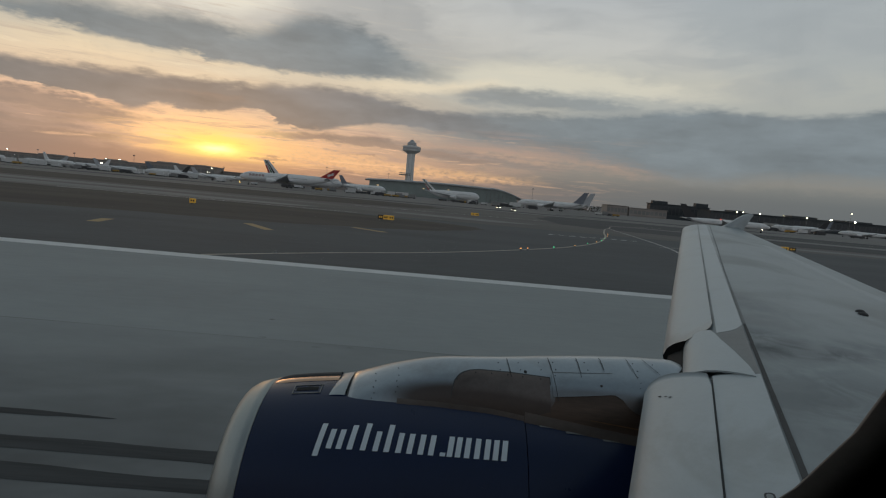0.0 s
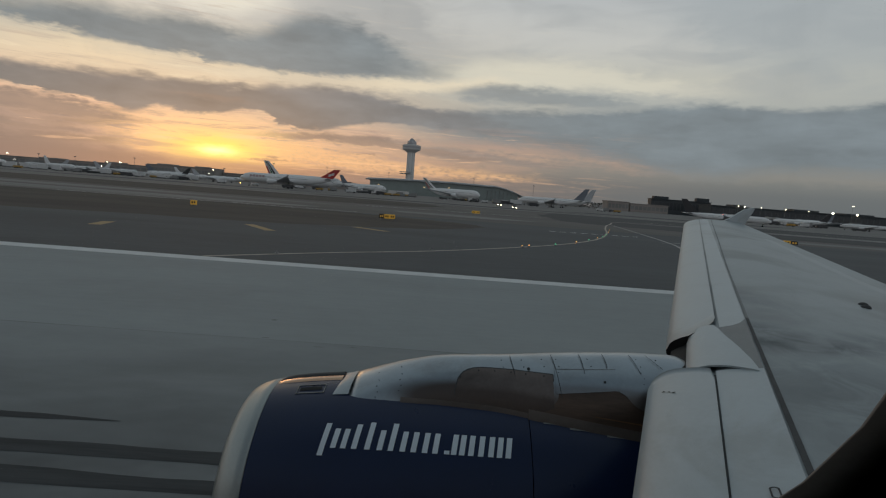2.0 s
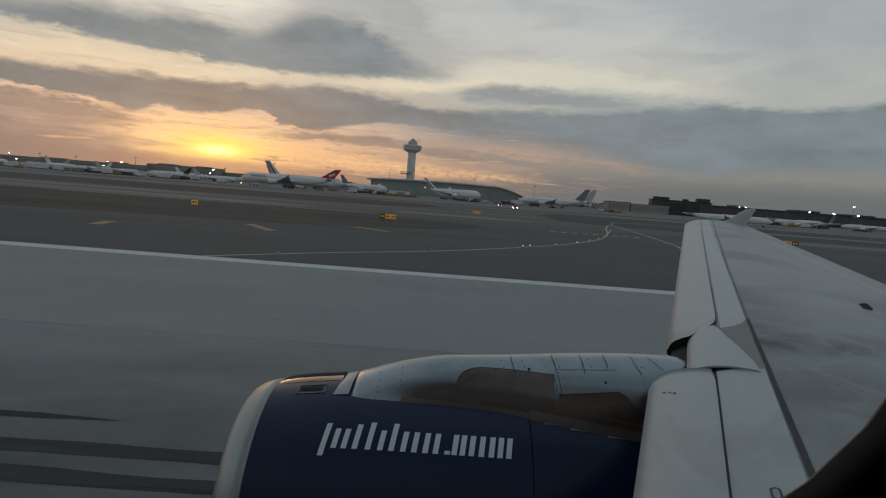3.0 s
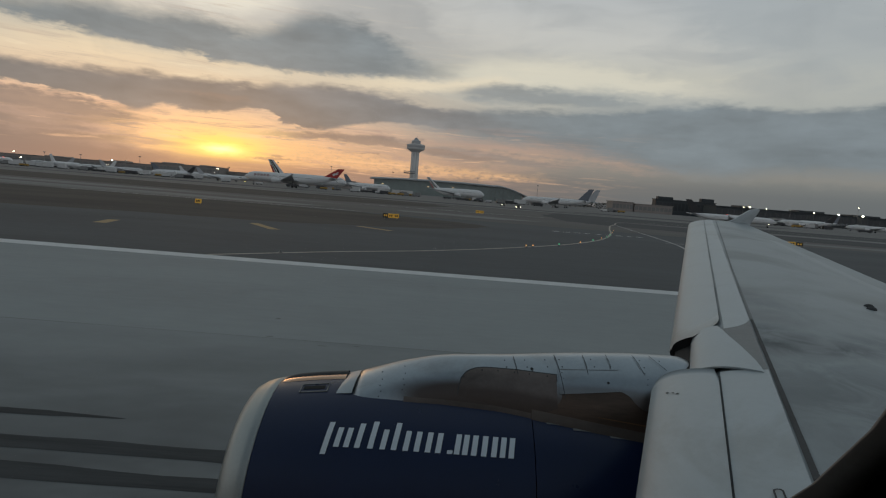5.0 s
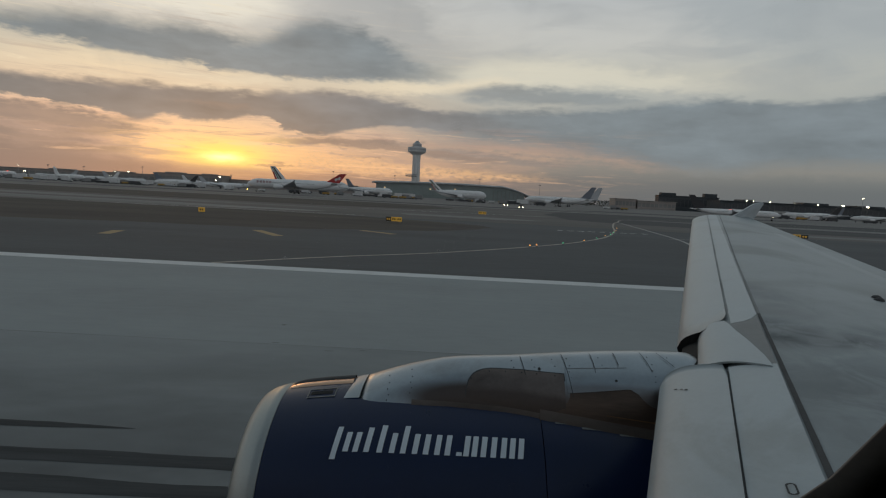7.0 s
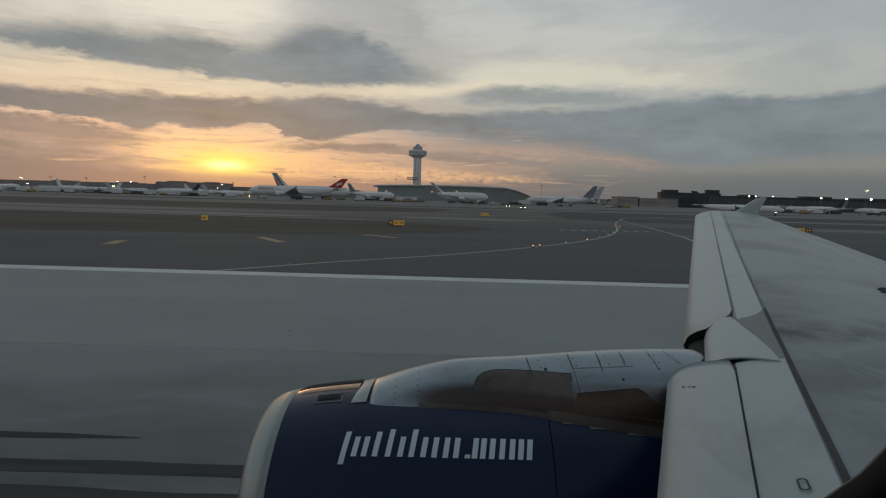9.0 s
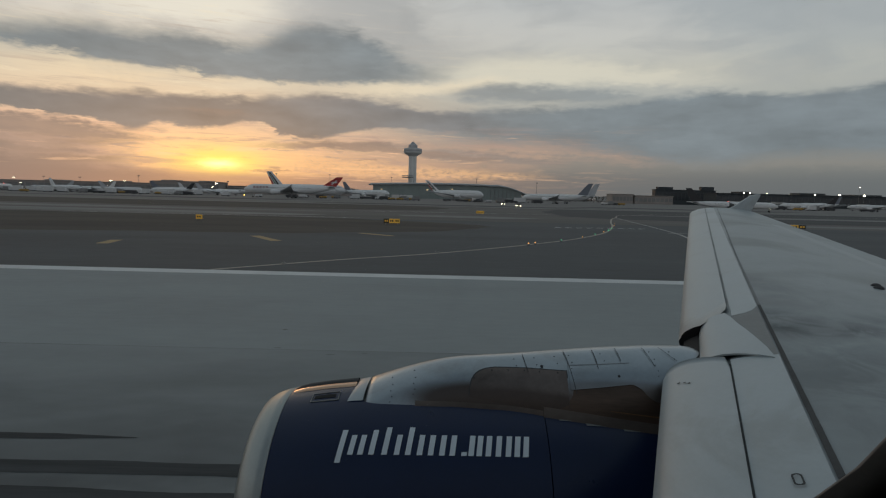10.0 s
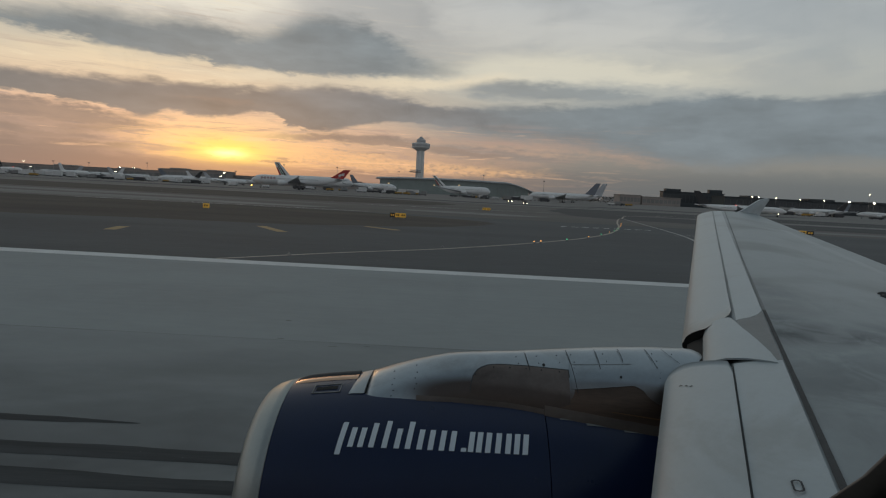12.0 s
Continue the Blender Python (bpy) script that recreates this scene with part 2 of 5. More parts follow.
    smoke = band(((-44, 0.0, 2.6), (-34, 0.0, 2.4), (-28, 0.0, 1.7), (-24, 0.0, 1.1), (-14, 0.0, 0.9), (-6, 0.0, 0.9)), 0.8, 0.8, 0.8, 3, 3)
    sky = g.mix(smoke, sky, (0.222, 0.180, 0.164))
    for edges in (((-18.5, 1.95, 2.05), (-17, 1.95, 2.2), (-15.8, 2.0, 2.25), (-14.4, 2.0, 2.1)), ((-9.0, 3.3, 3.35), (-7.6, 3.3, 3.45), (-6.2, 3.3, 3.38))):
        sky = g.mix(band(edges, 0.07, 0.07, 0.7, 0.6, 0.6), sky, (0.36, 0.24, 0.18))
    # clear air above the clouds
    air = g.node("ShaderNodeTexSky")
    air.sky_type, air.sun_disc = "NISHITA", False
    air.sun_elevation, air.sun_rotation = radians(SUN_EL), radians(SUN_AZ)
    sky = g.mix(1.0, sky, g.mix(1.0, air.outputs[0], (0.006, 0.006, 0.006), "MULTIPLY"), "ADD")
    # the eastern half of the dusk sky: pale low down, darker above
    east = g.step(g.math("ABSOLUTE", g.math("ADD", az, 10.0)), 60.0, 130.0)
    dim = g.ramp(g.math("DIVIDE", el, 90.0, clamp=True), [(0.0, (0.40, 0.41, 0.43)), (0.15, (0.47, 0.485, 0.50)), (0.38, (0.16, 0.195, 0.225)), (0.75, (0.085, 0.115, 0.14))])
    sky = g.mix(g.math("MULTIPLY", east, 0.85), sky, dim)
    bg = g.node("ShaderNodeBackground")
    g.put(bg.inputs[0], sky)
    bg.inputs[1].default_value = 1.0
    out = g.node("ShaderNodeOutputWorld")
    g.put(out.inputs[0], bg.outputs[0])


build_sky()
sun = new("sun", bpy.data.lights.new("sun", "SUN"))
sun.data.energy, sun.data.angle, sun.data.color = 0.06, radians(10), (1.0, 0.55, 0.28)
sun.matrix_world = look((0, 0, 50), (-50 * math.sin(radians(SUN_AZ)), -50 * math.cos(radians(SUN_AZ)), 50 - 50 * math.tan(radians(SUN_EL + 1.0))))


# ---- materials ----
def material(name, color, rough=0.6, metal=0.0, vary=0.25, scale=3.0, fine=60.0, bump=0.02, dirt=None, stretch=(1, 1, 1), coat=0.0, dark_spot=None, spec=0.5, blotch=None, more=()):
    """A painted, mineral or metal surface with two scales of variation."""
    m = bpy.data.materials.new(name)
    m.use_nodes = True
    g = Graph(m.node_tree)
    bsdf = m.node_tree.nodes["Principled BSDF"]
    pos = g.vec("MULTIPLY", g.node("ShaderNodeNewGeometry").outputs["Position"], stretch)
    big = g.noise(pos, scale, 5.0, 0.6)
    small = g.noise(pos, fine, 4.0, 0.6)
    dark = tuple(c * (1 - vary) for c in color)
    light = tuple(min(1.0, c * (1 + vary)) for c in color)
    col = g.ramp(g.math("ADD", g.math("MULTIPLY", big, 0.7), g.math("MULTIPLY", small, 0.3)), [(0.3, dark), (0.7, light)])
    if dirt:
        col = g.mix(g.math("MULTIPLY", g.step(g.noise(pos, scale * 0.6, 6.0, 0.65, 0.8), 0.5, 0.72), dirt[3]), col, tuple(dirt[:3]))
    matte = 0.0
    for spot_at in ([dark_spot] if dark_spot else []) + list(more):
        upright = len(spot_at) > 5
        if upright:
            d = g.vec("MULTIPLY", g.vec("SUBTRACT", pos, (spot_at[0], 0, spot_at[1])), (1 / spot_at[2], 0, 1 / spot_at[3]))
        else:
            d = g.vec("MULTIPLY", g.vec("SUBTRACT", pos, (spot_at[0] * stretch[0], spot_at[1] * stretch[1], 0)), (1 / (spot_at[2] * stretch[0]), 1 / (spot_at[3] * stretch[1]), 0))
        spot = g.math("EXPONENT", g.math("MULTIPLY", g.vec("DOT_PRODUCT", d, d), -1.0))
        # spots with a colour of their own: ellipses in x and z on upright sides
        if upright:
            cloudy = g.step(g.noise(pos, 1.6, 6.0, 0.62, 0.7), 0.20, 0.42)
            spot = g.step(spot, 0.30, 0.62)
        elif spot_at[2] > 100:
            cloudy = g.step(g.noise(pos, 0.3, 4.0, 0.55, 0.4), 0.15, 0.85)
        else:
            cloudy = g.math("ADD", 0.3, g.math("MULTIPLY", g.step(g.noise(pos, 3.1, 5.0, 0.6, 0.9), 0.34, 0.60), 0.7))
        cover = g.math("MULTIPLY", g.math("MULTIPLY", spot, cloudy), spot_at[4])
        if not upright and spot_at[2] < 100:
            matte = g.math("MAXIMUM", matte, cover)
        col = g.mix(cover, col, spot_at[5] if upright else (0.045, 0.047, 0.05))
    if blotch:
        worn = g.step(g.noise(g.vec("MULTIPLY", pos, (0.6, 1.0, 0.2)), 0.85, 3.5, 0.5, 0.5), 0.47, 0.72)
        col = g.mix(g.math("MULTIPLY", worn, blotch[3]), col, tuple(blotch[:3]))
    g.put(bsdf.inputs["Base Color"], col)
    g.put(bsdf.inputs["Roughness"], g.math("ADD", g.math("MULTIPLY", matte, 0.4), g.math("ADD", rough - 0.08, g.math("MULTIPLY", big, 0.16)), clamp=True))
    bsdf.inputs["Metallic"].default_value = metal
    g.put(bsdf.inputs["Specular IOR Level"], g.math("MULTIPLY", g.math("SUBTRACT", 1.0, g.math("MULTIPLY", matte, 0.9)), spec))
    bsdf.inputs["Coat Weight"].default_value = coat
    bsdf.inputs["Coat Roughness"].default_value = 0.12
    if bump:
        b = g.node("ShaderNodeBump")
        b.inputs["Strength"].default_value = bump
        b.inputs["Distance"].default_value = 0.02
        g.put(b.inputs["Height"], small)
        g.put(bsdf.inputs["Normal"], b.outputs[0])
    return m


def lamp_material(name, color, strength):
    m = bpy.data.materials.new(name)
    m.use_nodes = True
    bsdf = m.node_tree.nodes["Principled BSDF"]
    bsdf.inputs["Base Color"].default_value = (*color, 1)
    bsdf.inputs["Emission Color"].default_value = (*color, 1)
    bsdf.inputs["Emission Strength"].default_value = strength
    return m


CONCRETE = material("runway_concrete", (0.272, 0.293, 0.295), 0.85, vary=0.12, scale=0.16, fine=2.5, bump=0.05, dirt=(0.17, 0.178, 0.178, 0.3), stretch=(0.4, 1, 1))
RUNWAY = material("rubber_darkened_concrete", (0.265, 0.285, 0.287), 0.85, vary=0.13, scale=0.18, fine=2.5, bump=0.05, dirt=(0.16, 0.168, 0.168, 0.3), stretch=(0.5, 1, 1), dark_spot=(0, 0, 1e6, 13.0, 1.0), more=((0, 4.5, 1e6, 5.4, 0.98),))
ASPHALT = material("asphalt", (0.076, 0.081, 0.085), 0.9, vary=0.34, scale=0.07, fine=2.0, bump=0.1, dirt=(0.045, 0.045, 0.048, 0.7), stretch=(0.22, 1, 1))
APRON = material("apron_concrete", (0.165, 0.158, 0.152), 0.9, vary=0.28, scale=0.03, fine=0.5, bump=0, dirt=(0.10, 0.096, 0.092, 0.6), stretch=(0.22, 1, 1))
GRASS = material("dry_winter_grass", (0.062, 0.053, 0.044), 1.0, vary=0.45, scale=0.10, fine=2.5, bump=0.3, stretch=(0.3, 1, 1), dirt=(0.032, 0.028, 0.024, 0.75))
# asphalt made lighter and browner to carry the haze of distance
HAZED_ASPHALT = material("haze_browned_asphalt", (0.112, 0.105, 0.098), 0.9, vary=0.4, scale=0.05, fine=1.0, bump=0, dirt=(0.06, 0.058, 0.056, 0.7), stretch=(0.2, 1, 1))
TAR = material("dark_sealed_asphalt", (0.046, 0.048, 0.05), 0.9, vary=0.4, scale=0.06, fine=1.2, bump=0.05, stretch=(0.3, 1, 1))
PALE = material("pale_worn_concrete", (0.19, 0.188, 0.182), 0.9, vary=0.35, scale=0.08, fine=1.0, bump=0, stretch=(0.2, 1, 1), dirt=(0.10, 0.10, 0.10, 0.7))
PAINT_WHITE = material("road_paint_white", (0.62, 0.63, 0.63), 0.8, vary=0.12, scale=0.8, fine=12, bump=0.05)
PAINT_FADED = material("road_paint_faded", (0.42, 0.38, 0.325), 0.85, vary=0.3, scale=1.2, fine=10, bump=0.05)
PAINT_WORN = material("road_paint_worn", (0.42, 0.41, 0.40), 0.85, vary=0.35, scale=0.6, fine=6, bump=0.05, dirt=(0.14, 0.14, 0.14, 0.7))
PAINT_YELLOW = material("road_paint_yellow", (0.37, 0.265, 0.13), 0.8, vary=0.2, scale=1.5, fine=12, bump=0.05)
RUBBER = material("tyre_rubber_marks", (0.062, 0.065, 0.067), 0.9, spec=0.15, vary=0.4, scale=1.2, fine=8, bump=0.05, stretch=(0.15, 2, 1))
JOINT = material("joint_sealant", (0.17, 0.175, 0.175), 0.9, vary=0.2, bump=0)
WING_WHITE = material("wing_paint_light_grey", (0.395, 0.438, 0.458), 0.38, vary=0.08, scale=1.6, fine=30, bump=0.01, dirt=(0.28, 0.295, 0.295, 0.6))
WING_GREY = material("wing_skin_grey", (0.278, 0.314, 0.328), 0.40, vary=0.14, scale=0.9, fine=14, bump=0.008, dirt=(0.20, 0.222, 0.232, 0.6), stretch=(1, 0.7, 1), dark_spot=(2.44, 3.90, 0.28, 0.20, 0.62),
                     more=((2.46, 4.28, 0.20, 0.24, 0.5), (2.68, 3.72, 0.45, 0.15, 0.5), (3.3, 3.95, 0.9, 0.22, 0.28), (2.3, 3.0, 0.7, 0.6, 0.30), (3.0, 5.3, 0.22, 0.8, 0.2), (2.6, 2.3, 0.8, 0.6, 0.42), (4.2, 4.4, 0.8, 0.25, 0.22)), spec=0.42, blotch=(0.115, 0.127, 0.134, 0.7))
WING_SPOILER = material("spoiler_skin_grey", (0.315, 0.35, 0.365), 0.40, vary=0.12, scale=1.2, fine=20, bump=0.008, dirt=(0.22, 0.24, 0.25, 0.6))
WING_DULL = material("darker_grey_skin", (0.19, 0.195, 0.195), 0.5, vary=0.2, scale=4, fine=40, bump=0.02)
SEAL = material("dark_seal", (0.062, 0.063, 0.065), 0.7, spec=0.25, vary=0.3, scale=6, fine=60, bump=0.02)
SEAL_WORN = material("worn_grey_seal", (0.185, 0.192, 0.196), 0.7, vary=0.3, scale=1.5, fine=30, bump=0.02, dirt=(0.26, 0.268, 0.273, 0.8))
# near-black that puts the shade of hollows into the colour
CAVITY = material("cavity_shade_black", (0.012, 0.012, 0.012), 0.9, vary=0.2, bump=0)
NAVY = material("navy_gloss_paint", (0.006, 0.0155, 0.054), 0.30, vary=0.12, scale=2.0, fine=40, bump=0.004, spec=0.36)
# bare metal whose orange sunset reflection is put into the base colour
CROWN = material("sunset_tinted_metal_strip", (0.55, 0.36, 0.25), 0.2, 1.0, vary=0.08, scale=6, fine=60, bump=0)
LIP = material("polished_aluminium", (0.37, 0.385, 0.375), 0.46, 1.0, vary=0.08, scale=4, fine=60, bump=0.006)
# pylon skin: turns dark brown in ellipses towards its foot
SILVER = material("satin_aluminium_paint", (0.365, 0.40, 0.432), 0.32, 0.85, vary=0.12, scale=3.0, fine=40, bump=0.0, dirt=(0.25, 0.24, 0.23, 0.45), dark_spot=(0.46, 3.045, 0.74, 0.125, 0.95, (0.085, 0.064, 0.056)), more=((1.6, 3.10, 0.45, 0.10, 0.8, (0.09, 0.068, 0.055)), (1.25, 3.13, 0.62, 0.085, 0.55, (0.16, 0.135, 0.125))))
STRIP = material("grey_brown_sealing_strip", (0.13, 0.108, 0.096), 0.45, 0.3, vary=0.3, scale=3.0, fine=40, bump=0.0, dirt=(0.07, 0.055, 0.048, 0.6), stretch=(0.5, 1, 1))
# orange glint of the evening sky, put into a strip's colour
GLINT = material("painted_orange_glint", (0.19, 0.105, 0.055), 0.35, 0.6, vary=0.4, scale=8, fine=50, bump=0)
# brown side panel, darker again towards its lower edge
BRONZE = material("heat_stained_titanium", (0.165, 0.134, 0.122), 0.36, 0.75, vary=0.28, scale=3.0, fine=40, bump=0.0, dirt=(0.06, 0.045, 0.04, 0.5), dark_spot=(0.5, 3.02, 0.7, 0.12, 0.75, (0.07, 0.052, 0.045)))
# dark reddish brown for the pylon's lower skirt
SKIRT_BROWN = material("dark_brown_skirt", (0.088, 0.058, 0.043), 0.42, 0.4, vary=0.45, scale=3.5, fine=30, bump=0.01, dirt=(0.105, 0.066, 0.05, 0.6), stretch=(0.4, 1, 3))
DECAL = material("pale_lettering_film", (0.66, 0.72, 0.77), 0.4, vary=0.03, scale=5, fine=60, bump=0)
FUSE = material("fuselage_white_paint", (0.62, 0.63, 0.64), 0.3, vary=0.05, bump=0)
CABIN = material("cabin_plastic", (0.15, 0.135, 0.125), 0.7, vary=0.15, scale=20, fine=200, bump=0.02)


# ---- mesh helpers ----
def mesh_of(name, verts, faces, mat, smooth=False):
    me = bpy.data.meshes.new(name)
    me.from_pydata([tuple(v) for v in verts], [], faces)
    me.materials.append(mat)
    me.update()
    if smooth:
        me.polygons.foreach_set("use_smooth", [True] * len(me.polygons))
    return me


def thing(name, label, category, group="", kind="", at=(0, 0, 0)):
    ob = new(name)
    ob.empty_display_size = 0.2
    ob.matrix_basis = pose(*at)
    return tagged(ob, label, category, group, kind)


def part(name, me, parent, label=""):
    ob = new(name, me)
    ob.parent = parent
    return tagged(ob, label) if label else ob


def grid(rows, close=False, flip=False, caps=False):
    """Vertices and faces of a loft through equal rows of points."""
    n, w = len(rows), len(rows[0])
    verts = [p for r in rows for p in r]
    faces = []
    for i in range(n - 1):
        for j in range(w if close else w - 1):
            k = (j + 1) % w
            f = (i * w + j, i * w + k, (i + 1) * w + k, (i + 1) * w + j)
            faces.append(f[::-1] if flip else f)
    if caps:
        faces.append(tuple(range(w))[::-1])
        faces.append(tuple((n - 1) * w + j for j in range(w)))
    return verts, faces


def box(bm, x0, x1, y0, y1, z0, z1):
    v = [bm.verts.new(p) for p in ((x0, y0, z0), (x1, y0, z0), (x1, y1, z0), (x0, y1, z0), (x0, y0, z1), (x1, y0, z1), (x1, y1, z1), (x0, y1, z1))]
    for f in ((3, 2, 1, 0), (4, 5, 6, 7), (0, 1, 5, 4), (1, 2, 6, 5), (2, 3, 7, 6), (3, 0, 4, 7)):
        bm.faces.new([v[i] for i in f])
    return v


def bm_mesh(name, bm, mat, bevel=0.0, smooth=False):
    if bevel:
        bmesh.ops.bevel(bm, geom=list(bm.edges), offset=bevel, segments=2, affect="EDGES", profile=0.7)
    bmesh.ops.recalc_face_normals(bm, faces=list(bm.faces))
    me = bpy.data.meshes.new(name)
    bm.to_mesh(me)
    bm.free()
    me.materials.append(mat)
    if smooth:
        me.polygons.foreach_set("use_smooth", [True] * len(me.polygons))
    return me


def sheet(name, pts, z, mat, label, category, kind="structure", depth=0.0):
    """A flat piece of ground through pts (x, y), with its edge dropped by depth."""
    n = len(pts)
    verts = [(x, y, z) for x, y in pts]
    faces = [tuple(range(n))]
    if depth:
        verts += [(x, y, z - depth) for x, y in pts]
        faces += [(i, i + n, (i + 1) % n + n, (i + 1) % n) for i in range(n)]
    return tagged(new(name, mesh_of(name, verts, faces, mat)), label, category, kind=kind)


def ribbon(pts, width, z):
    """A strip of even width along a line on the ground."""
    out = []
    for i, p in enumerate(pts):
        a, b = Vector(pts[max(i - 1, 0)]), Vector(pts[min(i + 1, len(pts) - 1)])
        d = (b - a).normalized()
        nrm = Vector((-d.y, d.x)) * width / 2
        out.append([(p[0] + nrm.x, p[1] + nrm.y, z), (p[0] - nrm.x, p[1] - nrm.y, z)])
    return grid(out, flip=True)


# ---- ground ----
sheet("ground", [(-4500, -4500), (4500, -4500), (4500, 4500), (-4500, 4500)], -0.02, GRASS, "flat airfield ground of dry brown winter grass", "ground")
sheet("apron", [(-1500, 262), (1500, 262), (1500, 1500), (-1500, 1500)], 0.0, APRON, "wide grey concrete apron before the terminals", "apron")
sheet("taxiway", [(-1500, 31.4), (1500, 31.4), (1500, 262), (-1500, 262)], -0.006, ASPHALT, "dark asphalt taxiway and runway shoulder", "taxiway")
# sheet over the farther taxiway that paints haze onto it
sheet("far_taxiway", [(-1500, 103), (1500, 103), (1500, 262), (-1500, 262)], -0.003, HAZED_ASPHALT, "asphalt of the farther taxiway, distance haze painted in as brown", "taxiway")
sheet("runway", [(-1500, -15.6), (1500, -15.6), (1500, 15.6), (-1500, 15.6)], 0.0, RUNWAY, "broad worn grey concrete runway, darkened by rubber", "runway")
for s in (-1, 1):
    sheet("runway_side", [(-1500, s * 23.5 - 7.9), (1500, s * 23.5 - 7.9), (1500, s * 23.5 + 7.9), (-1500, s * 23.5 + 7.9)], 0.0, CONCRETE, "paler outer strip of the concrete runway", "runway")
sheet("runway_edge_line", [(-1500, 30.0), (1500, 30.0), (1500, 31.3), (-1500, 31.3)], 0.005, PAINT_WHITE, "long white painted line along the runway edge", "road marking")
rj = random.Random(21)
for joint_y in (15.6, -15.6):
    rows, x = [], -160.0
    while x < 160:
        half = 0.012 + 0.02 * max(0.0, noise.noise(Vector((x * 0.35, joint_y, 0))))
        rows.append([(x, joint_y + half, 0.003), (x, joint_y - half, 0.003)])
        x += 0.6
    rows = [[(-1500, joint_y + 0.012, 0.003), (-1500, joint_y - 0.012, 0.003)]] + rows + [[(1500, joint_y + 0.012, 0.003), (1500, joint_y - 0.012, 0.003)]]
    tagged(new("runway_joint", mesh_of("runway_joint", *grid(rows, flip=True), JOINT)), "thin dark sealed joint in the runway concrete", "joint", kind="structure")
for cx, cy, long, wide in ((-3.0, 15.2, 0.16, 0.05), (-4.6, 15.75, 0.12, 0.06), (-5.0, 17.9, 0.10, 0.10), (-2.1, 15.4, 0.1, 0.04)):
    rim = [(cx + long * math.cos(a) * rj.uniform(0.6, 1.1), cy + wide * math.sin(a) * rj.uniform(0.6, 1.1)) for a in np.linspace(0, 2 * math.pi, 15)[:-1]]
    sheet("tar_spot", rim, 0.003, JOINT, "small dark tar spot on the runway concrete", "stain")


def ragged(pts, seed, size=1.2):
    """A closed outline with its nearer edges broken up."""
    r, out = random.Random(seed), []
    for (x0, y0), (x1, y1) in zip(pts, pts[1:] + pts[:1]):
        out.append((x0, y0))
        if max(abs(x0), abs(x1)) < 400:
            n = int(max(2, math.hypot(x1 - x0, y1 - y0) / 3))
            for i in range(1, n):
                out.append((x0 + (x1 - x0) * i / n + r.uniform(-size, size), y0 + (y1 - y0) * i / n + r.uniform(-size, size) * 0.6))
    return out


sheet("grass_island", ragged([(-1500, 57), (-300, 57), (-44, 57), (-24, 60.5), (-14, 63), (-2, 69.5), (5, 79), (7.2, 84), (6, 89), (3, 92), (-8, 98), (-19, 102), (-35, 103), (-300, 103), (-1500, 103)], 1),
      0.0, GRASS, "island of short dry grass beside the taxiway", "grass")
sheet("grass_island", ragged([(30, 142), (33, 190), (48, 240), (110, 256), (1500, 256), (1500, 128), (58, 128), (40, 132)], 2, 2.0), 0.0, TAR, "dark freshly sealed stretch of asphalt", "asphalt")
for k, pts in enumerate(([(-1500, 108), (-60, 108), (-30, 111), (-24, 118), (-60, 124), (-1500, 124)], [(-1500, 132), (-90, 132), (-20, 140), (-60, 147), (-1500, 147)], [(52, 112), (120, 108), (1500, 108), (1500, 120), (110, 121), (60, 118)],
                         [(-8, 120), (12, 117), (22, 124), (8, 130), (-10, 128)], [(-1500, 243), (300, 243), (420, 250), (300, 258), (-1500, 258)], [(48, 170), (90, 164), (1500, 166), (1500, 178), (90, 180)])):
    sheet("concrete_strip", ragged(pts, 30 + k, 1.0), 0.003, PALE, "pale worn concrete strip across the taxiway", "taxiway")
for k, pts in enumerate(([(-60, 262), (40, 262), (90, 270), (30, 290), (-50, 284)], [(60, 300), (170, 296), (210, 330), (90, 336)],
                         [(-300, 330), (-120, 320), (-60, 350), (-200, 372)])):
    sheet("asphalt_patch", ragged(pts, 50 + k, 1.4), 0.0035, TAR, "dark ragged patch of sealed asphalt", "asphalt")
sheet("grass_island", ragged([(-1500, 160), (-30, 160), (-6, 176), (2, 200), (-4, 226), (-30, 240), (-1500, 240)], 3, 2.0), 0.0, GRASS, "island of short dry grass beside the taxiway", "grass")


def marking(name, pts, width, mat, label, z=0.006):
    v, f = ribbon(pts, width, z)
    return tagged(new(name, mesh_of(name, v, f, mat)), label, "road marking", kind="structure")


def spline(pts, per=6):
    out = []
    for i in range(len(pts) - 1):
        p0, p1, p2, p3 = (Vector(pts[min(max(i + k, 0), len(pts) - 1)]) for k in (-1, 0, 1, 2))
        for j in range(per):
            t = j / per
            out.append(tuple(0.5 * (2 * p1 + (p2 - p0) * t + (2 * p0 - 5 * p1 + 4 * p2 - p3) * t * t + (3 * p1 - p0 - 3 * p2 + p3) * t ** 3)))
    return out + [tuple(pts[-1])]


LEAD = spline([(-12.9, 31.4), (-6.9, 37.6), (-0.2, 43.7), (8.1, 53.5), (15.8, 64.6), (22.7, 78.4), (28.7, 96), (34, 115), (43, 142), (60, 175), (120, 205), (400, 214)])
marking("taxi_line", LEAD, 0.32, PAINT_FADED, "curved yellow taxiway lead-off line")
marking("taxi_line", spline([(27, 60), (31.7, 75.6), (36, 99), (43, 142)]), 0.36, PAINT_WORN, "faded pale painted taxiway line")
marking("taxi_line", spline([(52, 86), (40, 82.5), (31, 78)]), 0.34, PAINT_WORN, "faded pale painted taxiway line")
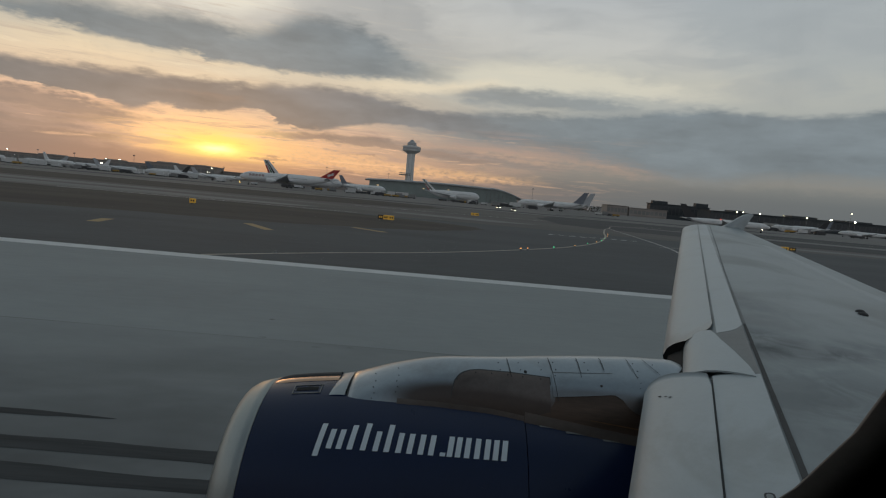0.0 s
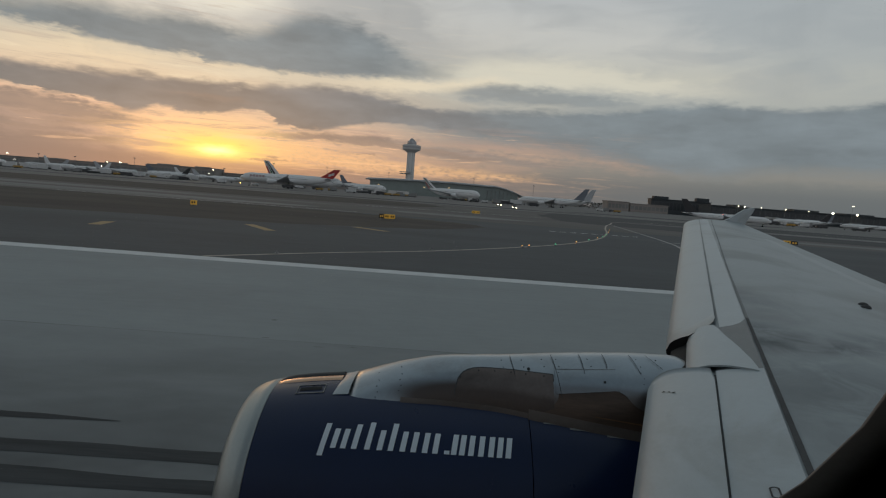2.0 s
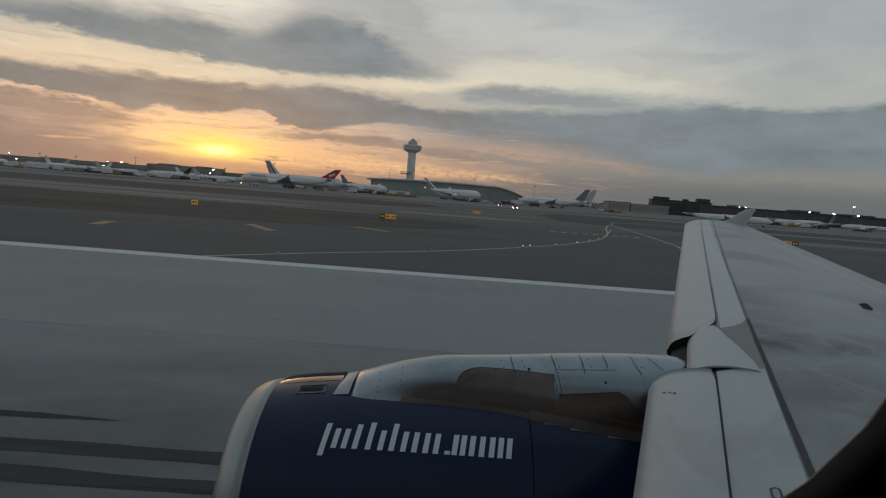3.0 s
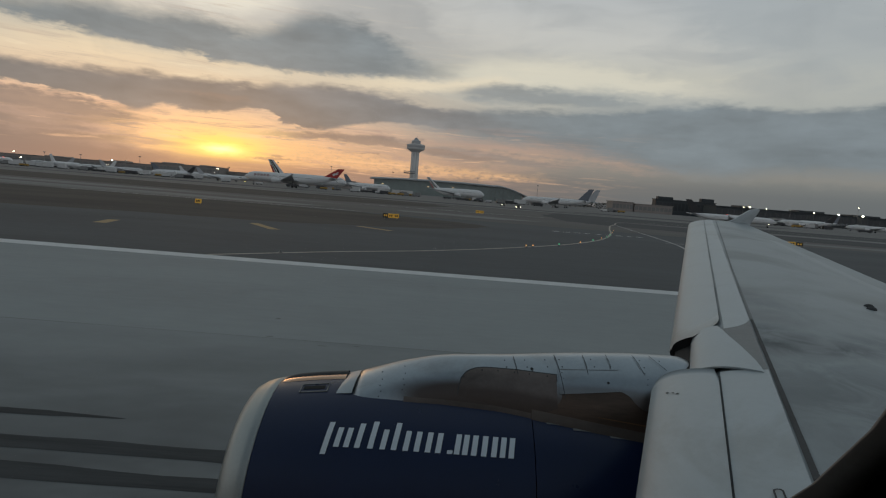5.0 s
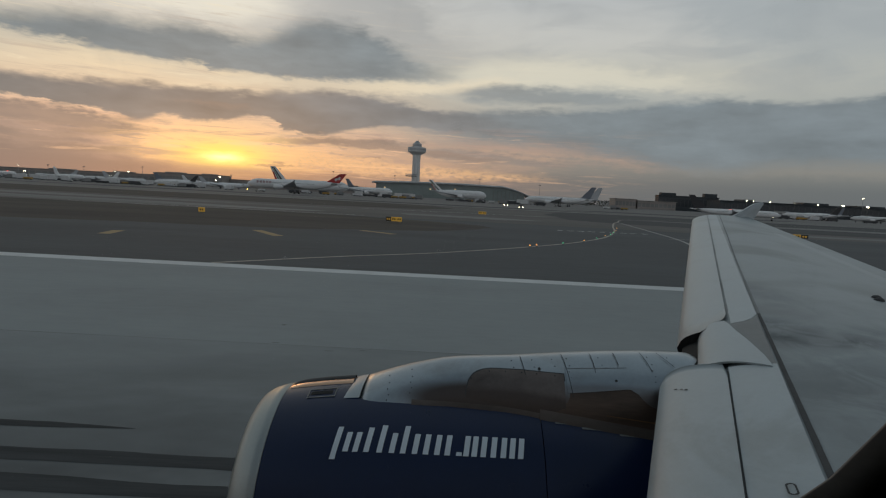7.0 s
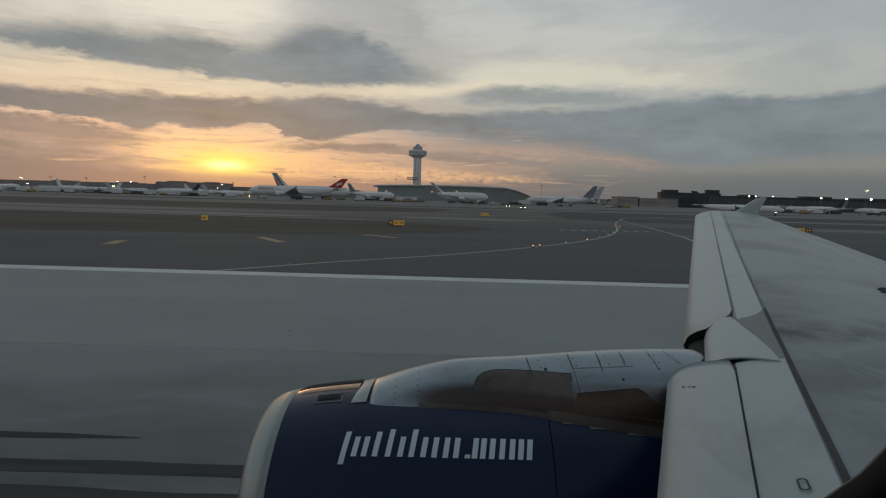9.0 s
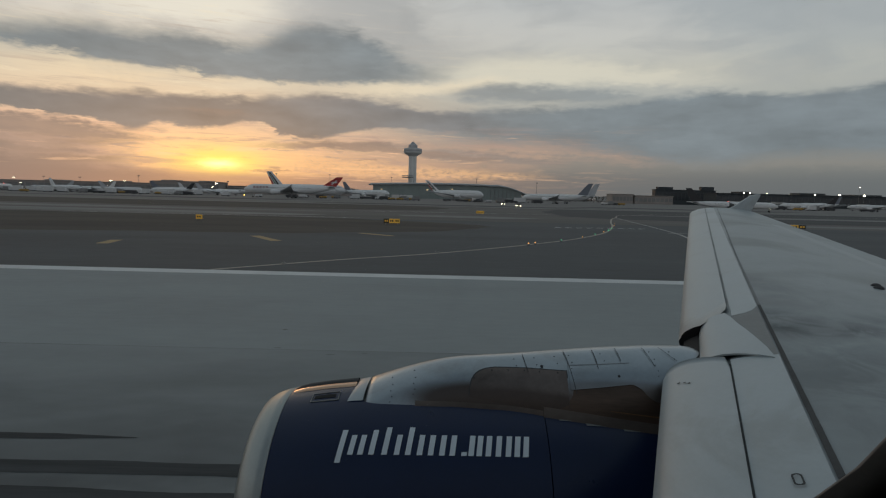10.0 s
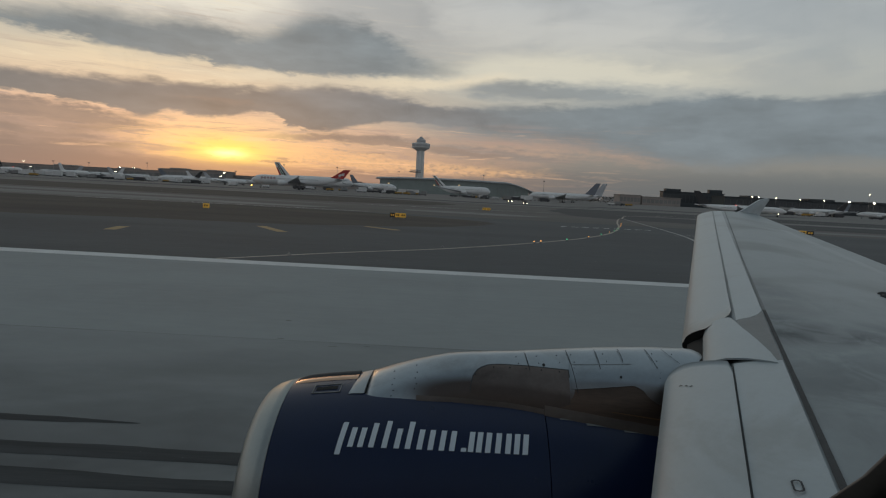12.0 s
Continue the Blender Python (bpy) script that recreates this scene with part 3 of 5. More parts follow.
for ends in (((-27.05, 44.8), (-27.9, 48.4)), ((-15.0, 51.1), (-18.8, 56.6)), ((-5.4, 60.8), (-9.4, 64.2)), ((-39.5, 36.0), (-42.0, 41.5))):
    marking("shoulder_dash", ends, 0.95, PAINT_YELLOW, "slanted yellow dash painted on the asphalt shoulder")
marking("taxi_line", [(-22, 149), (4, 153), (29, 158)], 0.5, PAINT_WHITE, "faded pale painted taxiway line")
marking("taxi_line", [(-70, 104.5), (-35, 106), (-15, 105)], 0.4, PAINT_WHITE, "faded pale painted taxiway line")
# the same lead lines where they cross the concrete, yellow between dark borders
for line in (spline([(-26.5, 22.6), (-35, 18), (-52, 11.5), (-80, 5.5), (-130, 1.0), (-260, 0.0)]), spline([(566, 30.0), (525, 22), (504, 14.5), (470, 7), (400, 1.5)]), spline([(150, 2.0), (110, 4.0), (76, 8.2), (40, 10.0)])):
    marking("taxi_line_border", line, 0.6, TAR, "dark border under a painted taxiway line", 0.0065)
    marking("taxi_line", line, 0.26, PAINT_YELLOW, "yellow lead line painted across the runway", 0.010)
for dx, dy in ((487, 47.5), (502, 46.5), (514, 49.5), (524, 52.0)):
    marking("shoulder_dash", ((dx, dy), (dx + (2.6 if dx != 502 else -0.6), dy - 3.2)), 0.95, PAINT_YELLOW, "slanted yellow dash painted on the asphalt shoulder")
for i in range(9):
    marking("hold_line_dash", [(17.2 + 1.7 * i, 87.2 + 0.25 * i), (18.2 + 1.7 * i, 87.4 + 0.25 * i)], 0.7, PAINT_WHITE, "white dash of a painted holding line")
# touchdown bars and aiming block, passed before or still ahead
for bx, bys in ((276, (11.5, 15.0, 19.5)), (-197, (10.6, 14.2)), (-55, (9.6, 12.8))):
    for by in bys:
        sheet("touchdown_bar", [(bx - 11, by - 0.95), (bx + 11, by - 0.95), (bx + 11, by + 0.95), (bx - 11, by + 0.95)], 0.005, PAINT_WHITE, "white touchdown bar painted on the runway", "road marking")
sheet("aiming_block", [(60, 11.0), (105, 11.0), (105, 17.0), (60, 17.0)], 0.005, PAINT_WHITE, "large white aiming block painted on the runway", "road marking")
for x0, x1, yy, w in ((-60, -5.3, 9.68, 0.40), (-60, -1.0, 8.6, 0.42), (-60, -1.4, 7.75, 0.5)):
    verts, faces = [], []
    for k in range(8):
        off_y, end, wide = random.uniform(-0.32, 0.32) * w, x1 - random.uniform(0.0, 2.2) ** 1.5, w * random.uniform(0.25, 0.6)
        rows = []
        for i in range(31):
            x = end - (end - x0) * (1 - i / 30) ** 2
            half = 0.5 * wide * min(1.0, (end - x) / 1.6) ** 0.6 * random.uniform(0.75, 1.15) + 0.003
            rows.append([(x, yy + off_y + half, 0.003 + 0.0003 * k), (x, yy + off_y - half, 0.003 + 0.0003 * k)])
        v, f = grid(rows, flip=True)
        faces += [tuple(q + len(verts) for q in face) for face in f]
        verts += v
    tagged(new("skid_mark", mesh_of("skid_mark", verts, faces, RUBBER)), "dark tapering tyre rubber streak on the concrete", "skid mark", kind="structure")

# ---- the airliner that carries the camera: wing, nacelle, pylon, fuselage ----
airliner = thing("airliner", "white airliner with grey wing, open slats and navy engine", "airplane")

HCOEF = np.linalg.lstsq(np.array([[math.sqrt(u), u, u * u, u ** 3] for u in (0.02, 0.05, 0.1, 0.17, 0.25, 0.4, 0.6, 0.8, 1.0)]),
                        np.array([0.023, 0.039, 0.057, 0.070, 0.076, 0.072, 0.050, 0.022, -0.012]), rcond=None)[0]


def le_x(y):
    return -0.022 + 0.436 * y


def chord(y):
    return 5.3 - 0.2545 * y


def skin(y, dx):
    """A point of the wing's upper skin, dx metres behind the leading edge at span y."""
    u = max(dx, 0.0) / chord(y)
    h = float(HCOEF @ np.array([math.sqrt(u), u, u * u, u ** 3]))
    return Vector((le_x(y) + dx, y, 2.97 + 0.075 * y + chord(y) * h + (0.027 * max(y - 8.0, 0.0) - 0.025) * u))


def off(p, dz):
    return (p[0], p[1], p[2] + dz)


SPAN = [-0.4, 0.5, 1.2, 1.8, 2.4, 3.0, 3.6, 4.2, 4.8, 5.6, 6.6, 7.8, 9.0, 10.2, 11.4, 12.6, 13.6, 14.4, 14.9, 15.05]
rows = []
for y in SPAN:
    c = chord(y)
    top = [off(skin(y, 0.36), -0.20), off(skin(y, 0.355), -0.06)]
    top[0] = (le_x(y) + 0.24, y, top[0][2])
    top[1] = (le_x(y) + 0.29, y, top[1][2])
    ds = [0.34, 0.40, 0.5, 0.62] + [0.62 + (c - 0.62) * t for t in (0.08, 0.16, 0.25, 0.35, 0.45, 0.55, 0.65, 0.75, 0.85, 0.93, 1.0)]
    top += [tuple(skin(y, d)) for d in ds]
    top[2] = off(top[2], -0.012)
    low = []
    for t in (1.0, 0.8, 0.55, 0.3, 0.12):
        d = 0.3 + (c - 0.3) * t
        low.append(off(skin(y, d), -0.02 - 0.115 * c * math.sin(math.pi * min(1, (1 - t) ** 0.8 * 0.62))))
    rows.append(top + low)
wing = part("wing", mesh_of("wing", *grid(rows, close=True, caps=True), WING_GREY, True), airliner, "dull grey upper skin with sooty stains")


def patch(name, edge_lo, edge_hi, ds, lift, mat, parent, label="", n=24, thick=0.02):
    """A curved panel over the wing: at each chord distance it spans from edge_lo to edge_hi."""
    rows = []
    for d in ds:
        a, b = edge_lo(d), edge_hi(d)
        rows.append([off(skin(a + (b - a) * j / n, d), lift) for j in range(n + 1)])
    under = [[off(p, -thick) for p in r] for r in rows]
    v, f = grid(rows, flip=True)
    v2, f2 = grid(under)
    k = len(v)
    f += [tuple(i + k for i in q) for q in f2]
    w, m = n + 1, len(rows)
    rim = [j for j in range(w)] + [i * w + w - 1 for i in range(1, m)] + [(m - 1) * w + j for j in range(w - 2, -1, -1)] + [i * w for i in range(m - 2, 0, -1)]
    f += [(rim[i], rim[(i + 1) % len(rim)], rim[(i + 1) % len(rim)] + k, rim[i] + k) for i in range(len(rim))]
    me = mesh_of(name, v + v2, f, mat, True)
    me.set_sharp_from_angle(angle=radians(40))
    return part(name, me, parent, label)


def table(*pairs):
    xs, ys = [p[0] for p in pairs], [p[1] for p in pairs]
    return lambda d: float(np.interp(d, xs, ys))


def steps(a, b, n):
    return [a + (b - a) * i / n for i in range(n + 1)]


patch("leading_edge_panel", lambda d: -0.3, table((0.34, 3.42), (0.60, 3.34)), steps(0.322, 0.606, 5), 0.004, WING_WHITE, wing, "pale grey leading edge skin")
patch("leading_edge_panel", table((0.39, 4.37), (0.49, 4.375), (0.56, 4.43), (0.602, 4.55)), lambda d: 15.0, steps(0.39, 0.602, 8), 0.004, WING_WHITE, wing, "pale grey leading edge skin")
# no seal here: the dark strip stands for the slat gap's shadow
patch("slat_gap_shade", lambda d: -0.3, lambda d: 3.34, steps(0.302, 0.319, 2), 0.009, SEAL, wing, "dark strip painting the shadow in the gap behind the inboard slat", 24, 0.004)
# corner behind the fairing, in a darker grey than the skin around it
patch("pylon_skin", table((0.39, 4.20), (0.584, 3.32)), table((0.39, 4.366), (0.49, 4.37), (0.56, 4.425), (0.602, 4.54)), steps(0.39, 0.602, 8), 0.003, WING_DULL, wing, "darker grey corner skin")
for y0, y1 in ((5.9, 7.9), (7.95, 9.9), (9.95, 11.8)):
    rows = []
    for k in range(9):
        u = 0.735 + 0.085 * k / 8
        rows.append([off(skin(y, chord(y) * u), 0.004 * math.sin(math.pi * k / 8) ** 0.3) for y in steps(y0, y1, 8)])
    part("spoiler_panel", mesh_of("spoiler_panel", *grid(rows), WING_SPOILER, True), wing, "paler spoiler panel towards the trailing edge")
SEAL_AT = table((-0.3, 0.636), (2.0, 0.632), (3.2, 0.627), (4.5, 0.620), (7.2, 0.624), (10.0, 0.655), (15.0, 0.69))
for y0, y1, mat, note in ((-0.3, 4.55, SEAL, "dark rubber seal line"), (4.55, 15.0, SEAL_WORN, "worn grey seal line")):
    rows = []
    for y in steps(y0, y1, 40):
        half = 0.008 + 0.0125 * math.exp(-max(y, 0) / 4.0) + 0.0018 * noise.noise(Vector((y * 7.0, 0, 3)))
        rows.append([off(skin(y, SEAL_AT(y) + half * k), 0.005) for k in (-1, 0, 1)])
    part("seal_strip", mesh_of("seal_strip", *grid(rows), mat), wing, note)


def slat(name, shift, tail, inner, outer, label, skew=0.0, hollow=True):
    """A drooped leading edge slat: rounded nose, thin tail, hollow underneath."""
    prof = [(0.10, -0.085), (0.035, -0.075), (-0.004, -0.045), (-0.012, -0.015), (0.0, 0.004)]
    ds = [0.012, 0.03, 0.06, 0.10, 0.15, 0.20, 0.25, 0.30, tail - shift - 0.02, tail - shift]
    rows = []
    for px, pz in prof:
        a, b = inner(px + shift), outer(px + shift)
        rows.append([(le_x(y) + px + shift + skew * (3.6 - y), y, skin(y, 0).z + pz + 0.02) for y in steps(a, b, 40)])
    for d in ds:
        a, b = inner(d + shift), outer(d + shift)
        rows.append([(le_x(y) + d + shift + skew * (3.6 - y) * (1 - d / 0.42), y, skin(y, max(d * tail / (tail - shift), 0.004)).z + 0.02) for y in steps(a, b, 40)])
    for d, drop in ((tail - shift - 0.004, 0.006), (0.22, 0.03), (0.12, 0.06)):
        a, b = inner(d + shift), outer(d + shift)
        rows.append([(le_x(y) + d + shift, y, skin(y, max(d + shift, 0.004)).z + 0.02 - drop) for y in steps(a, b, 40)])
    cols = [list(c) for c in zip(*rows)]
    me = mesh_of(name, *grid(cols, close=True, flip=True, caps=True), WING_WHITE, True)
    me.materials.append(CAVITY)
    for end in (2, 1):
        me.polygons[len(me.polygons) - end].material_index = int(hollow)
    me.set_sharp_from_angle(angle=radians(75))
    return part(name, me, wing, label)


slat("slat", 0.0, 0.362, table((0.0, 4.40), (0.08, 4.35), (0.158, 4.30), (0.22, 4.36), (0.296, 4.43), (0.34, 4.50), (0.362, 4.62)), lambda d: 14.85, "long pale outboard slat")
slat("slat", -0.08, 0.306, lambda d: -0.3, table((-0.095, 3.575), (-0.085, 3.595), (-0.06, 3.615), (-0.03, 3.62), (0.0, 3.62), (0.06, 3.60), (0.14, 3.55), (0.2, 3.515), (0.26, 3.475), (0.29, 3.44), (0.299, 3.37), (0.306, 3.28)), "pale inboard slat with small scuffs", 0.022, False)

# flat black oval in place of the shaded hollow in the slat's end
hole = [(le_x(4.4) + 0.035 + 0.085 * (1 + math.cos(a)), 4.392, skin(4.4, 0.07).z - 0.066 + 0.07 * math.sin(a) + 0.03 * math.cos(a)) for a in steps(0, 2 * math.pi, 20)[:-1]]
part("slat_end_hole", mesh_of("slat_end_hole", hole, [tuple(range(20))], CAVITY), wing, "black disc painting the shade in the open slat end")

# fairing between the slats, above the pylon
rows = []
for d, lo, hi, drop in ((0.19, 3.56, 4.32, -0.24), (0.155, 3.55, 4.33, -0.12), (0.145, 3.54, 4.34, -0.05), (0.155, 3.53, 4.36, -0.006), (0.18, 3.525, 4.39, 0.014), (0.22, 3.515, 4.415, 0.024), (0.28, 3.49, 4.44, 0.026),
                        (0.34, 3.455, 4.41, 0.025), (0.382, 3.43, 4.24, 0.023), (0.41, 3.415, 4.10, 0.021), (0.45, 3.385, 3.94, 0.019), (0.49, 3.355, 3.77, 0.017), (0.53, 3.325, 3.58, 0.014), (0.55, 3.31, 3.49, 0.012), (0.572, 3.29, 3.33, 0.010)):
    rows.append([off(skin(y, d), drop) for y in steps(lo, hi, 12)])
under = [[(p[0] + 0.004, p[1], p[2] - 0.012) for p in r] for r in rows]
loop = [list(a) + list(b)[::-1] for a, b in zip(rows, under)]
fair = mesh_of("pylon_fairing", *grid(loop, close=True, flip=True, caps=True), WING_WHITE, True)
fair.set_sharp_from_angle(angle=radians(40))
part("pylon_fairing", fair, wing, "pale smooth fairing wedge above the pylon")

# black patch under the fairing's edges, painting the shadow between the parts
patch("slat_bay", lambda d: 3.40, lambda d: 4.44, steps(0.03, 0.335, 6), -0.055, CAVITY, wing, "slat bay with its shade painted black")

# wing tip fence
tipz = skin(15.05, 0.8).z - 0.11
fence = [(7.42, tipz + 0.02), (7.6, tipz + 0.10), (7.78, tipz + 0.20), (7.98, tipz + 0.34), (8.15, tipz + 0.45), (8.36, tipz + 0.50), (8.41, tipz + 0.47), (8.26, tipz + 0.22), (8.12, tipz - 0.02), (8.16, tipz - 0.45), (7.95, tipz - 0.45), (7.6, tipz - 0.2)]
bm = bmesh.new()
fa = bm.faces.new([bm.verts.new((x, 15.05 + 0.12 * max(z - tipz, 0), z)) for x, z in fence])
ext = bmesh.ops.extrude_face_region(bm, geom=[fa])
bmesh.ops.translate(bm, vec=(0, 0.07, 0), verts=[e for e in ext["geom"] if isinstance(e, bmesh.types.BMVert)])
part("wingtip_fence", bm_mesh("wingtip_fence", bm, WING_WHITE, 0.012), wing, "swept grey wingtip fence")

# small fittings on the wing
bm = bmesh.new()
ring_pts = []
for a in steps(0, 2 * math.pi, 24)[:-1]:
    u, v = 0.019 * math.cos(a), (0.026 if math.sin(a) > 0 else -0.026) + 0.019 * math.sin(a)
    ring_pts.append((u, v))
place = lambda u, v: (1.328 + 0.92 * u + 0.36 * v, 2.0 - 0.36 * u + 0.92 * v)
on_skin = lambda x, y: bm.verts.new(off(skin(y, x - le_x(y)), 0.012))
outer = [on_skin(*place(u, v)) for u, v in ring_pts]
inner = [on_skin(*place(u * 0.62, v * 0.78)) for u, v in ring_pts]
for i in range(24):
    bm.faces.new((outer[i], outer[(i + 1) % 24], inner[(i + 1) % 24], inner[i]))
part("vent_ring", bm_mesh("vent_ring", bm, SEAL), wing, "small dark oval vent rim")
for ky, kx in ((5.33, 4.15), (5.46, 4.22)):
    bm = bmesh.new()
    bmesh.ops.create_uvsphere(bm, u_segments=12, v_segments=8, radius=0.04, matrix=Matrix.Translation(off(skin(ky, kx - le_x(ky)), 0.0)) @ Matrix.Diagonal((1.3, 0.8, 0.75, 1)))
    part("fuel_tank_fitting", bm_mesh("fuel_tank_fitting", bm, SEAL, 0, True), wing, "small dark raised fitting")
for sx, sy, sl in ((1.404, 3.25, 0.014), (1.424, 3.212, 0.010), (1.434, 3.18, 0.014)):
    q = []
    for x, y in ((sx, sy), (sx + sl, sy - 0.004), (sx + sl, sy + 0.016), (sx, sy + 0.02)):
        d = x - le_x(y) + 0.08 - 0.012 * (3.6 - y)
        q.append((x, y, skin(y, max(d * 0.79, 0.004)).z + 0.0235))
    part("scuff", mesh_of("scuff", q, [(0, 1, 2, 3)], SEAL), wing)

# nacelle
NY, NZ = 3.984, 2.135
PROFILE = table((-1.345, 0.685), (-1.34, 0.72), (-1.315, 0.752), (-1.25, 0.785), (-1.16, 0.808), (-1.066, 0.823), (-0.95, 0.842), (-0.8, 0.866), (-0.6, 0.890), (-0.4, 0.903), (-0.2, 0.911), (0.2, 0.918), (0.6, 0.922), (1.0, 0.914),
                (1.5, 0.890), (2.0, 0.84), (2.5, 0.76), (2.9, 0.68))


def around(x, r, deg):
    a = radians(deg)
    return (x, NY - r * math.sin(a), NZ + r * math.cos(a))


def shell(name, xs, mat, label, inward=0.0):
    rows = [[around(x, PROFILE(x), 360 * j / 96) for j in range(96)] for x in xs]
    if inward:
        rows.append([around(xs[-1], PROFILE(xs[-1]) - inward, 360 * j / 96) for j in range(96)])
    me = mesh_of(name, *grid(rows, close=True, flip=False), mat, True)
    me.set_sharp_from_angle(angle=radians(50))
    return part(name, me, airliner, label)


lip_rows = [[around(x, r, 360 * j / 96) for j in range(96)] for x, r in
            ((-0.5, 0.62), (-0.9, 0.60), (-1.13, 0.625), (-1.215, 0.65), (-1.252, 0.672), (-1.264, 0.695), (-1.259, 0.722), (-1.240, 0.752), (-1.195, 0.782), (-1.132, 0.805), (-1.068, 0.823), (-1.068, 0.81))]
nacelle = shell("nacelle", steps(-1.064, 0.693, 22), NAVY, "glossy navy engine cowl", 0.03)
part("inlet_lip", mesh_of("inlet_lip", *grid(lip_rows, close=True), LIP, True), nacelle, "polished bare metal inlet lip")
rear = [[around(x, PROFILE(x), 360 * j / 96) for j in range(96)] for x in [0.70, 0.702] + steps(0.9, 2.9, 14)]
rear.insert(0, [around(0.70, 0.88, 360 * j / 96) for j in range(96)])
part("reverser_cowl", mesh_of("reverser_cowl", *grid(rear, close=True, caps=True), NAVY, True), nacelle, "navy rear cowl half")
part("inlet_duct", mesh_of("inlet_duct", *grid([[around(x, 0.79, 360 * j / 48) for j in range(48)] for x in (-0.9, 0.72)], close=True, flip=True, caps=True), CAVITY, False), nacelle, "dark inlet interior")


def cowl_patch(name, x0, x1, a0, a1, lift, mat, parent, label="", nx=8, na=6, slant=0.0):
    rows = []
    for i in range(nx + 1):
        x = x0 + (x1 - x0) * i / nx
        rows.append([around(x + slant * j / na, PROFILE(x) + lift, a0 + (a1 - a0) * j / na) for j in range(na + 1)])
    return part(name, mesh_of(name, *grid(rows, flip=True), mat, True), parent, label)


# plain bars where the lettering stands: stems and heads of its size and colour
TALL, LOW, BASE = 30.0, 33.4, 41.8
BARS = ((-0.550, 31.0, 45.0), (-0.487, LOW, BASE), (-0.425, LOW, BASE), (-0.352, 31.2, BASE), (-0.268, TALL, BASE), (-0.198, LOW, BASE), (-0.122, TALL, BASE), (-0.056, LOW, BASE), (0.012, LOW, BASE),
        (0.082, LOW, BASE), (0.146, LOW, BASE), (0.205, 40.3, BASE), (0.262, LOW, BASE), (0.312, LOW, BASE), (0.368, LOW, BASE), (0.430, LOW, BASE), (0.492, LOW, BASE), (0.546, LOW, BASE), (0.600, LOW, BASE))
for bx, a0, a1 in BARS:
    lean = -0.002 * (a1 - a0)
    cowl_patch("lettering_bar", bx - 0.017 - 0.04, bx + 0.017 - 0.04, a0 + 1.0, a1 + 1.0, 0.003, DECAL, nacelle, "", 1, 8, lean)

# access scoop on the cowl
bm = bmesh.new()
for x0, x1, a0, a1 in ((-0.885, -0.69, 6.2, 6.6), (-0.885, -0.69, 13.2, 13.7), (-0.885, -0.879, 6.6, 13.2), (-0.696, -0.69, 6.6, 13.2)):
    q = [[bm.verts.new(around(x, PROFILE(x) + h, a)) for x, a in ((x0, a0), (x1, a0), (x1, a1), (x0, a1))] for h in (0.0, 0.006)]
    bm.faces.new(q[1])
    for i in range(4):
        bm.faces.new((q[0][i], q[0][(i + 1) % 4], q[1][(i + 1) % 4], q[1][i]))
part("scoop_frame", bm_mesh("scoop_frame", bm, WING_DULL), nacelle, "small metal frame of an access scoop")
# the recess is only a dark patch on the cowl, its shade painted
cowl_patch("scoop_recess", -0.865, -0.715, 8.2, 11.2, 0.003, CAVITY, nacelle, "recess shade painted as a dark patch", 4, 3)
for x0, x1, a0 in ((0.79, 0.875, 25.2), (0.96, 1.09, 27.2), (1.2, 1.33, 29.0)):
    cowl_patch("placard", x0, x1, a0, a0 + 1.1, 0.004, WING_DULL, nacelle, "worn pale placard", 3, 1)
for name, a0, a1, ridge, mat, note in (("hinge_strip", -5.2, 1.2, 0.012, CROWN, "metal strip along the cowl crown, sunset reflection painted in"), ("hinge_cover", -11.0, -5.0, 0.022, SEAL, "thin dark cover over the cowl hinge")):
    rows = []
    for x in steps(-1.05, -0.596, 14):
        rise = ridge * min(1.0, (x + 1.05) / 0.10) ** 0.5
        rows.append([around(x, PROFILE(x) + 0.001 + rise * math.sin(math.pi * k / 8) ** 0.5, a0 + (a1 - a0) * k / 8) for k in range(9)])
    part(name, mesh_of(name, *grid(rows, flip=True), mat, True), nacelle, note)

# pylon
P_TOP = table((-0.66, 2.985), (-0.60, 3.015), (-0.50, 3.065), (-0.40, 3.105), (-0.32, 3.135), (-0.20, 3.175), (-0.08, 3.208), (0.04, 3.237), (0.16, 3.254), (0.35, 3.268), (0.57, 3.284), (0.89, 3.316), (1.21, 3.343), (1.5, 3.360),
              (1.75, 3.364), (1.84, 3.358), (1.87, 3.33), (1.90, 3.20), (2.3, 3.05))
P_HALF = table((-0.51, 0.356), (-0.3, 0.334), (0.08, 0.326), (0.46, 0.352), (0.68, 0.385), (1.04, 0.425), (1.42, 0.45), (2.3, 0.46))
P_BASE = 2.80


def pylon_y(x, z, grow=0.0):
    t = min(max((z - P_BASE) / (P_TOP(x) - P_BASE), 0.0), 1.0)
    return NY - (P_HALF(x) + grow) * (1 - t ** 2.3) ** (1 / 1.9)


rows = []
for x in steps(-0.513, 2.3, 45):
    ts = [1 - (1 - i / 16) ** 2 for i in range(17)]
    side = [(x, pylon_y(x, P_BASE + (P_TOP(x) - P_BASE) * t), P_BASE + (P_TOP(x) - P_BASE) * t) for t in ts]
    rows.append(side + [(px, 2 * NY - py, pz) for px, py, pz in side[-2::-1]])
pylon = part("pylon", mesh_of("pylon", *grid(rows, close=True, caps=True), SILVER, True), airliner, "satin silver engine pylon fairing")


def pylon_panel(name, x0, x1, top, bottom, mat, label, lift=0.004, n=16):
    rows = []
    for i in range(n + 1):
        x = x0 + (x1 - x0) * i / n
        a, b = top(x), bottom(x)
        rows.append([(x, pylon_y(x, a + (b - a) * (j / 24) ** 1.5, lift), a + (b - a) * (j / 24) ** 1.5 + lift * 0.5) for j in range(25)])
    return part(name, mesh_of(name, *grid(rows, flip=True), mat, True), pylon, label)


